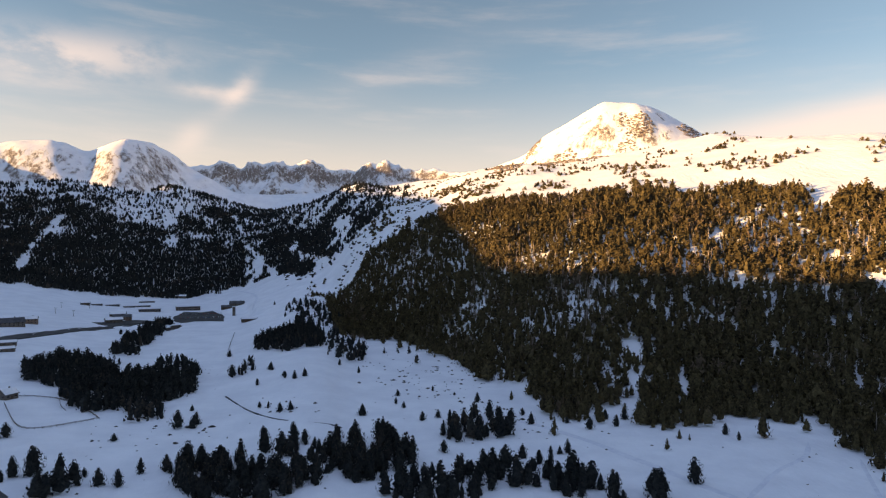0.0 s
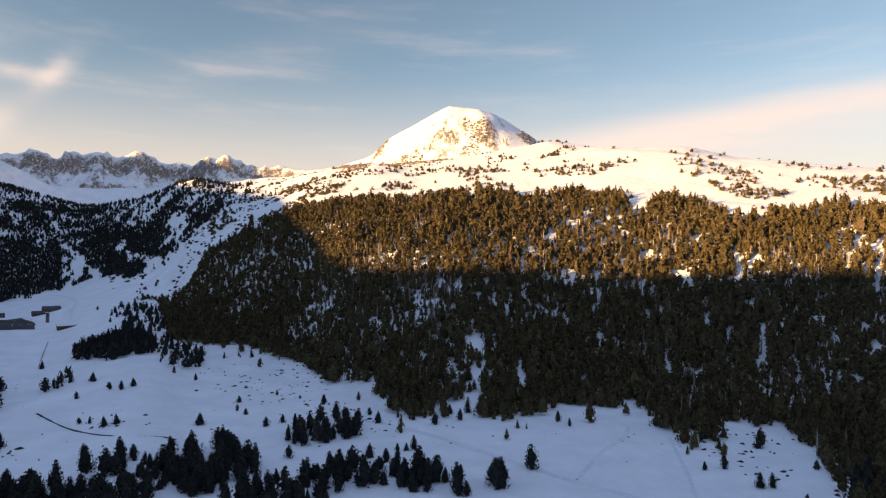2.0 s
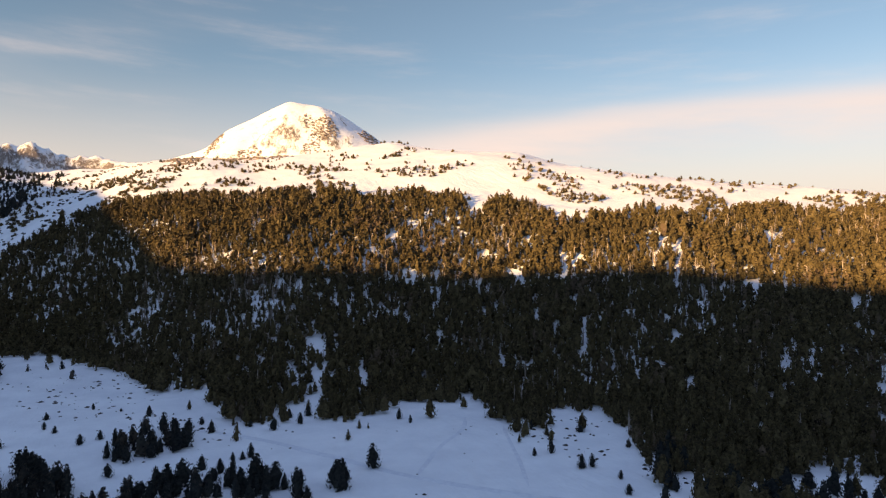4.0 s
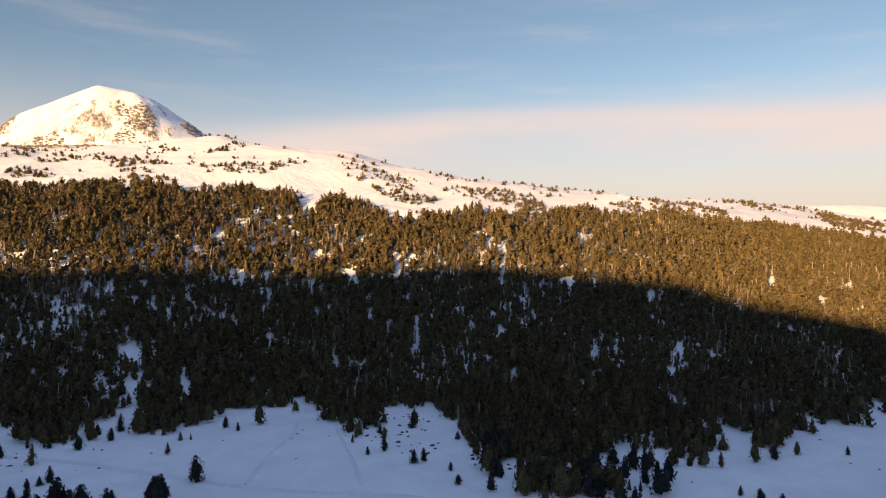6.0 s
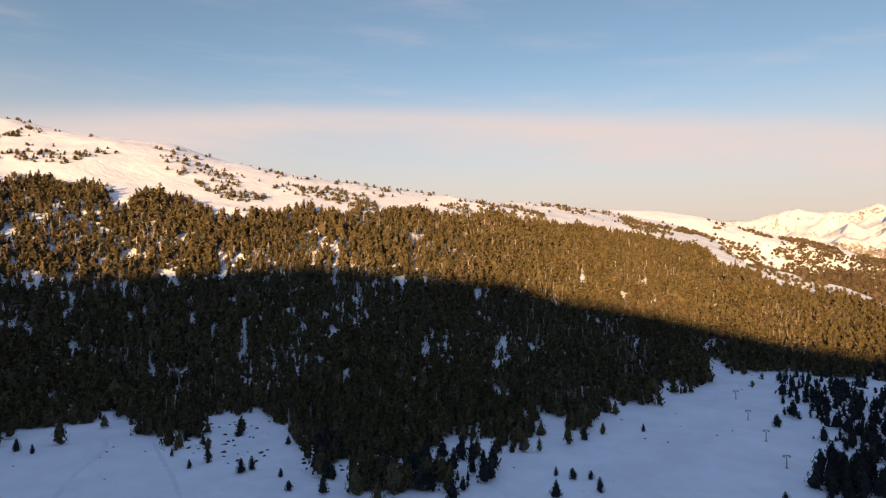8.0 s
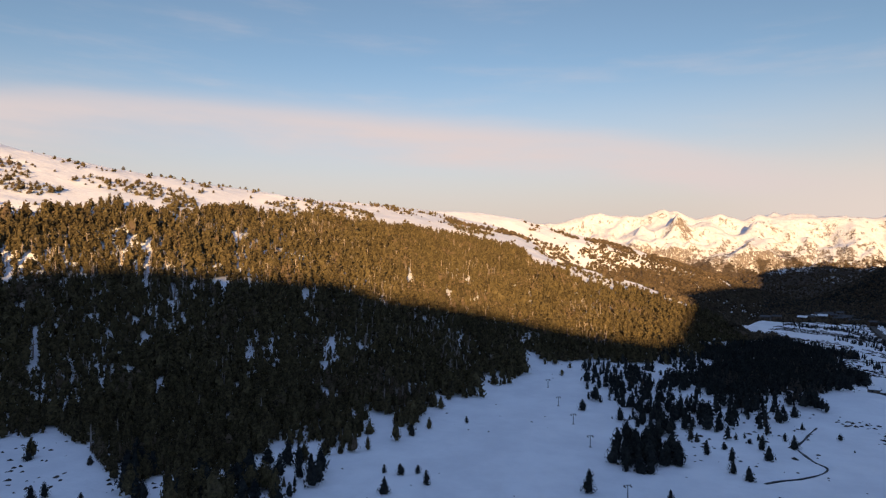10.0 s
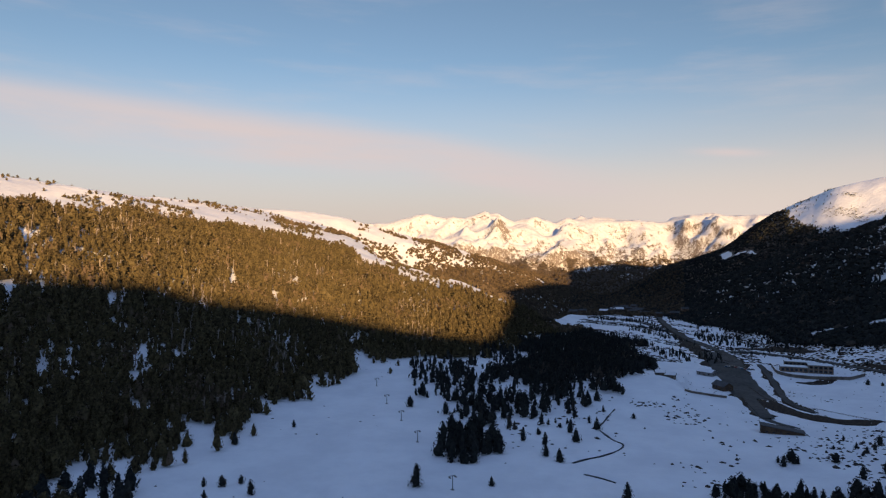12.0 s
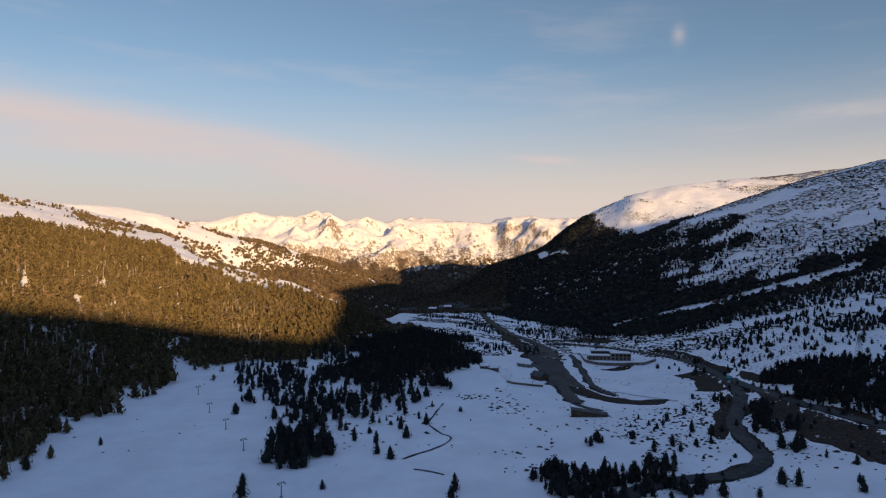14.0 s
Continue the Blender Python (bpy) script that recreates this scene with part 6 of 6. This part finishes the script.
def sunk_shed(az, d, w, deep, tall, short, label):
    """A long shed dug into the slope, its dark roof falling from one end to the other."""
    p = spot(az, d)
    ob = new("shed")
    ob.matrix_world = pose(p.x, p.y, p.z, 0, 0, -az + 6)
    for name, mat, lo, hi, grow in (("wall", TIMBER, None, 0.0, 0.0), ("roof", SLATE, 0.0, 0.4, 0.5)):
        bm = bmesh.new()
        pts = []
        for sx, top in ((-1, tall), (1, short)):
            for sy in (-1, 1):
                x, y = sx * (w / 2 + grow), sy * (deep / 2 + grow)
                pts.append((bm.verts.new((x, y, -1.5 if lo is None else top + lo + 0.02)), bm.verts.new((x, y, top + hi))))
        q = [pts[0], pts[2], pts[3], pts[1]]
        for i in range(4):
            u, v = q[i], q[(i + 1) % 4]
            bm.faces.new((u[0], v[0], v[1], u[1]))
        bm.faces.new([u[1] for u in q])
        bm.faces.new([u[0] for u in reversed(q)])
        bmesh.ops.recalc_face_normals(bm, faces=bm.faces[:])
        part(name, bm, mat, ob)
    for k in range(4):
        window_on(ob, (k - 2.2) * w / 6, -deep / 2 - 0.05, 1.1, 1.4, 0.7, "y-")
    return tagged(ob, label, "shed")


sunk_shed(116.2, 466, 25, 8, 5.0, 1.8, "dark timber shed sunk in snow with a bare sloping roof")
wall_run("retaining_wall", [(115.5, 752), (116.1, 708), (118.0, 699), (120.3, 709), (121.7, 736)], 3.0, 1.2, STONE_WALL, "curved dark stone retaining wall below the hotel", True, "retaining wall")
wall_run("retaining_wall", [(109.0, 560), (110.6, 552), (112.2, 556)], 1.8, 1.0, STONE_WALL, "low dark stone wall at the edge of snow", True, "retaining wall")

# the village far down the valley
vrng = random.Random(31)
VILLAGE = [(103.2, 1680), (103.7, 1640), (104.0, 1700), (104.4, 1660), (104.7, 1610), (105.0, 1690), (105.3, 1640), (105.5, 1720), (103.5, 1740), (104.2, 1770),
           (104.9, 1760), (102.9, 1600), (105.8, 1600), (102.4, 1560), (99.8, 1480), (100.6, 1500), (106.9, 1520), (108.2, 1500), (109.0, 1560)]
for a, d in VILLAGE:
    st = vrng.choice((2, 3, 3, 4))
    house(a, d, vrng.uniform(13, 22), vrng.uniform(10, 13), 2.8 * st, vrng.uniform(2.5, 4), vrng.choice((STONE_WALL, RENDERED, TIMBER)),
          "brown %d-storey alpine house in the far village" % st, vrng.uniform(-30, 30), st, 4, "house", vrng.random() < 0.2, "village houses", False)


# ---- ski lift masts ----
def lift_mast(az, d, h, turn):
    p = spot(az, d)
    ob = new("lift_mast")
    ob.matrix_world = pose(p.x, p.y, p.z - 0.2, 0, 0, turn)
    bm = bmesh.new()
    bmesh.ops.create_cone(bm, cap_ends=True, segments=10, radius1=0.32, radius2=0.2, depth=h, matrix=pose(0, 0, h / 2))
    part("pole", bm, STEEL, ob)
    box("foundation", 1.6, 1.6, 0.7, CONCRETE, ob, -0.3, bevel=0.1)
    arm = box("crossarm", 3.4, 0.3, 0.35, STEEL, ob, h - 0.3, bevel=0.05)
    for sx in (-1, 1):
        box("sheave_beam", 0.25, 2.4, 0.25, STEEL, arm, h - 0.65, sx * 1.55, 0, 0.04)
        for q in (-0.8, 0.0, 0.8):
            bm = bmesh.new()
            bmesh.ops.create_cone(bm, cap_ends=True, segments=12, radius1=0.28, radius2=0.28, depth=0.14, matrix=pose(sx * 1.55, q, h - 0.85, 0, 90, 0))
            part("sheave", bm, TIMBER, arm)
    return tagged(ob, "grey steel ski lift mast with a crossarm, on snow", "lift mast", "ski lift masts")


for a, d in ((83.2, 482), (84.5, 430), (85.95, 381), (89.1, 304), (82.3, 548)):
    lift_mast(a, d, 7.0, -60)
for a, d in ((-30.9, 1249), (-31.3, 1152), (-30.1, 1136), (-29.0, 1290)):
    lift_mast(a, d, 9, 20)


# ---- fences ----
def fence(name, ctrl, h, gap, rails, label):
    xy = curve_points(ctrl, gap)
    z = ground(*polar(xy[:, 0], xy[:, 1]))
    ob = new(name)
    ob.location = (*xy[0], z[0])
    for i in range(len(xy)):
        bm = box_bm(bmesh.new(), 0.16, 0.16, h + 0.4, -0.4)
        bm.transform(Matrix.Translation((xy[i][0] - xy[0][0], xy[i][1] - xy[0][1], z[i] - z[0])))
        part("post", bm, TIMBER, ob)
    for r in rails:
        bm, last = bmesh.new(), None
        for i in range(len(xy)):
            v = xy[min(i + 1, len(xy) - 1)] - xy[max(i - 1, 0)]
            n = Vector((v[1], -v[0], 0)).normalized() * 0.05
            c = Vector((*(xy[i] - xy[0]), z[i] - z[0] + r))
            ring = [bm.verts.new(c + n * q + Vector((0, 0, u))) for q, u in ((-1, -0.08), (1, -0.08), (1, 0.08), (-1, 0.08))]
            if last:
                for k in range(4):
                    bm.faces.new((last[k], last[(k + 1) % 4], ring[(k + 1) % 4], ring[k]))
            last = ring
        part("rail", bm, TIMBER, ob)
    return tagged(ob, label, "fence")


fence("fence", [(-34.5, 528), (-33.9, 470), (-33.2, 452), (-32.0, 451), (-30.4, 459), (-28.3, 472)], 1.3, 4.0, (0.5, 0.85, 1.15), "weathered wooden paddock fence standing in snow")
fence("fence", [(-28.3, 472), (-29.7, 514), (-31.0, 537), (-32.7, 547), (-34.1, 550)], 1.3, 4.0, (0.5, 0.85, 1.15), "weathered wooden paddock fence along the grove")
fence("fence", [(-31.0, 537), (-30.9, 515), (-30.6, 500)], 1.2, 4.0, (0.5, 1.0), "short wooden fence across the paddock")
fence("snow_fence", [(-18.1, 877), (-18.4, 790), (-18.7, 704)], 1.6, 5.0, (0.6, 1.0, 1.4), "dark slatted snow fence running down the piste")
fence("fence", [(113.9, 640), (115.0, 598), (116.6, 568), (118.9, 553), (121.2, 537), (123.5, 524)], 1.1, 6.0, (0.55, 0.95), "low dark wire fence across the snow field")


# ---- cars ----
def paint(name, c):
    return simple(name, tuple(q * 0.8 for q in c), c, 0.5, 0.3, 0.0, 0.5)


CAR_PAINTS = [(paint("silver_paint", (0.40, 0.41, 0.42)), "silver"), (paint("black_paint", (0.015, 0.015, 0.017)), "black"),
              (paint("white_paint", (0.75, 0.75, 0.74)), "white"), (paint("blue_paint", (0.03, 0.10, 0.22)), "blue"), (paint("red_paint", (0.30, 0.03, 0.025)), "red")]
RUBBER = simple("tyre_rubber", (0.01, 0.01, 0.01), (0.03, 0.03, 0.03), 5.0, 0.9, 0.01)
LAMP = simple("lamp_glass", (0.6, 0.6, 0.58), (0.8, 0.8, 0.78), 3.0, 0.15, 0.0, 0.6)


def car(x, y, z, turn, kind, where):
    mat, word = CAR_PAINTS[kind]
    ob = new("car")
    ob.matrix_world = pose(x, y, z, 0, 0, turn)
    part("body", box_bm(bmesh.new(), 4.3, 1.8, 0.75, 0.32, bevel=0.16), mat, ob)
    cab = bmesh.new()
    r = bmesh.ops.create_cube(cab, size=1.0, matrix=pose(-0.25, 0, 1.3) @ Matrix.Diagonal((2.5, 1.6, 0.62, 1)))
    for v in r["verts"]:
        if v.co.z > 1.3:
            v.co.x = -0.25 + (v.co.x + 0.25) * 0.68
            v.co.y *= 0.86
    part("cabin", cab, GLASS, ob)
    box("roof", 1.6, 1.36, 0.05, mat, ob, 1.6, -0.25, 0, 0.02)
    for sx in (-1.35, 1.35):
        for sy in (-0.85, 0.85):
            bm = bmesh.new()
            bmesh.ops.create_cone(bm, cap_ends=True, segments=14, radius1=0.33, radius2=0.33, depth=0.22, matrix=pose(sx, sy, 0.33, 90, 0, 0))
            wheel = part("wheel", bm, RUBBER, ob)
            bm = bmesh.new()
            bmesh.ops.create_cone(bm, cap_ends=True, segments=10, radius1=0.19, radius2=0.19, depth=0.24, matrix=pose(sx, sy, 0.33, 90, 0, 0))
            part("rim", bm, STEEL, wheel)
    for sy in (-0.6, 0.6):
        box("headlight", 0.08, 0.36, 0.16, LAMP, ob, 0.7, 2.14, sy)
    return tagged(ob, "%s car %s" % (word, where), "car", "cars")


def on_road(name, az, d, side, kind):
    path, width = ROADS[name]
    p = spot(az, d)
    i = int(np.clip(np.argmin(np.hypot(path[:, 0] - p.x, path[:, 1] - p.y)), 1, len(path) - 2))
    t = path[i + 1] - path[i - 1]
    turn = math.degrees(math.atan2(t[1], t[0]))
    n = Vector((t[1], -t[0], 0)).normalized() * side
    car(path[i][0] + n.x, path[i][1] + n.y, path[i][2] + 0.5, turn, kind, "on the wet mountain road")


on_road("hairpin_road", 127.75, 592, 2.2, 2)
on_road("hairpin_road", 128.1, 560, -2.2, 1)
on_road("hairpin_road", 128.2, 538, 2.2, 1)
on_road("pass_road", 130.6, 540, 2.4, 0)
CYAN = paint("cyan_paint", (0.05, 0.34, 0.40))


def truck(name, az, d, side):
    """A small box lorry standing on the road."""
    path, width = ROADS[name]
    p = spot(az, d)
    i = int(np.clip(np.argmin(np.hypot(path[:, 0] - p.x, path[:, 1] - p.y)), 1, len(path) - 2))
    t = path[i + 1] - path[i - 1]
    n = Vector((t[1], -t[0], 0)).normalized() * side
    ob = new("lorry")
    ob.matrix_world = pose(path[i][0] + n.x, path[i][1] + n.y, path[i][2] + 0.5, 0, 0, math.degrees(math.atan2(t[1], t[0])))
    box("chassis", 7.4, 1.9, 0.3, RUBBER, ob, 0.55)
    box("cargo_box", 5.2, 2.4, 2.5, CYAN, ob, 0.87, -1.1, 0, 0.06)
    cab = box("cab", 1.9, 2.3, 2.0, CYAN, ob, 0.6, 2.7, 0, 0.16)
    box("windscreen", 0.08, 2.0, 0.8, GLASS, cab, 1.55, 3.66, 0, 0.02)
    for sx in (-2.6, 2.5):
        for sy in (-1.0, 1.0):
            bm = bmesh.new()
            bmesh.ops.create_cone(bm, cap_ends=True, segments=14, radius1=0.45, radius2=0.45, depth=0.28, matrix=pose(sx, sy, 0.45, 90, 0, 0))
            part("wheel", bm, RUBBER, ob)
    return tagged(ob, "small pale cyan box lorry on the wet mountain road", "lorry")


truck("pass_road", 127.9, 604, 2.6)
crng = random.Random(8)
for i in range(9):
    a, d = 112.2 + 0.24 * i, 742 - 3 * i
    p = spot(a, d, 0.52)
    car(p.x, p.y, p.z, -112 + crng.uniform(-6, 6), crng.randrange(5), "parked on the wet car park")
for i in range(34):
    a, d = -22.4 + 0.2 * (i % 17), 1130 + (i // 17) * 72 + crng.uniform(-2, 2)
    p = spot(a, d, 0.55)
    car(p.x, p.y, p.z, 112 + crng.uniform(-6, 6), crng.randrange(5), "parked at the ski station")


# ---- power line mast on the east slope ----
def lattice_mast(az, d, h):
    p = spot(az, d)
    ob = new("power_mast")
    ob.matrix_world = pose(p.x, p.y, p.z - 0.3, 0, 0, -az + 30)

    def bar(bm, a, b, r):
        a, b = Vector(a), Vector(b)
        m = Matrix.Translation((a + b) / 2) @ (b - a).to_track_quat("Z", "Y").to_matrix().to_4x4() @ Matrix.Diagonal((r, r, (b - a).length, 1))
        bmesh.ops.create_cube(bm, size=1.0, matrix=m)

    half = lambda z: 2.2 * (1 - z / h) + 0.35
    for sx, sy in ((-1, -1), (1, -1), (1, 1), (-1, 1)):
        bm = bmesh.new()
        bar(bm, (sx * half(0), sy * half(0), 0), (sx * half(h), sy * half(h), h), 0.18)
        part("leg", bm, STEEL, ob)
    braces = bmesh.new()
    levels = [h * k / 7 for k in range(8)]
    for z0, z1 in zip(levels, levels[1:]):
        c0, c1 = [(-1, -1), (1, -1), (1, 1), (-1, 1)], half(z1)
        for k in range(4):
            a, b = c0[k], c0[(k + 1) % 4]
            bar(braces, (a[0] * half(z0), a[1] * half(z0), z0), (b[0] * c1, b[1] * c1, z1), 0.09)
            bar(braces, (b[0] * half(z0), b[1] * half(z0), z0), (a[0] * c1, a[1] * c1, z1), 0.09)
    part("bracing", braces, STEEL, ob)
    for z in (h * 0.72, h * 0.86, h * 0.98):
        bm = bmesh.new()
        bar(bm, (-3.6, 0, z), (3.6, 0, z), 0.2)
        part("crossarm", bm, STEEL, ob)
    return tagged(ob, "grey steel lattice power mast on a snowy slope", "power mast")


lattice_mast(136.4, 600, 20)
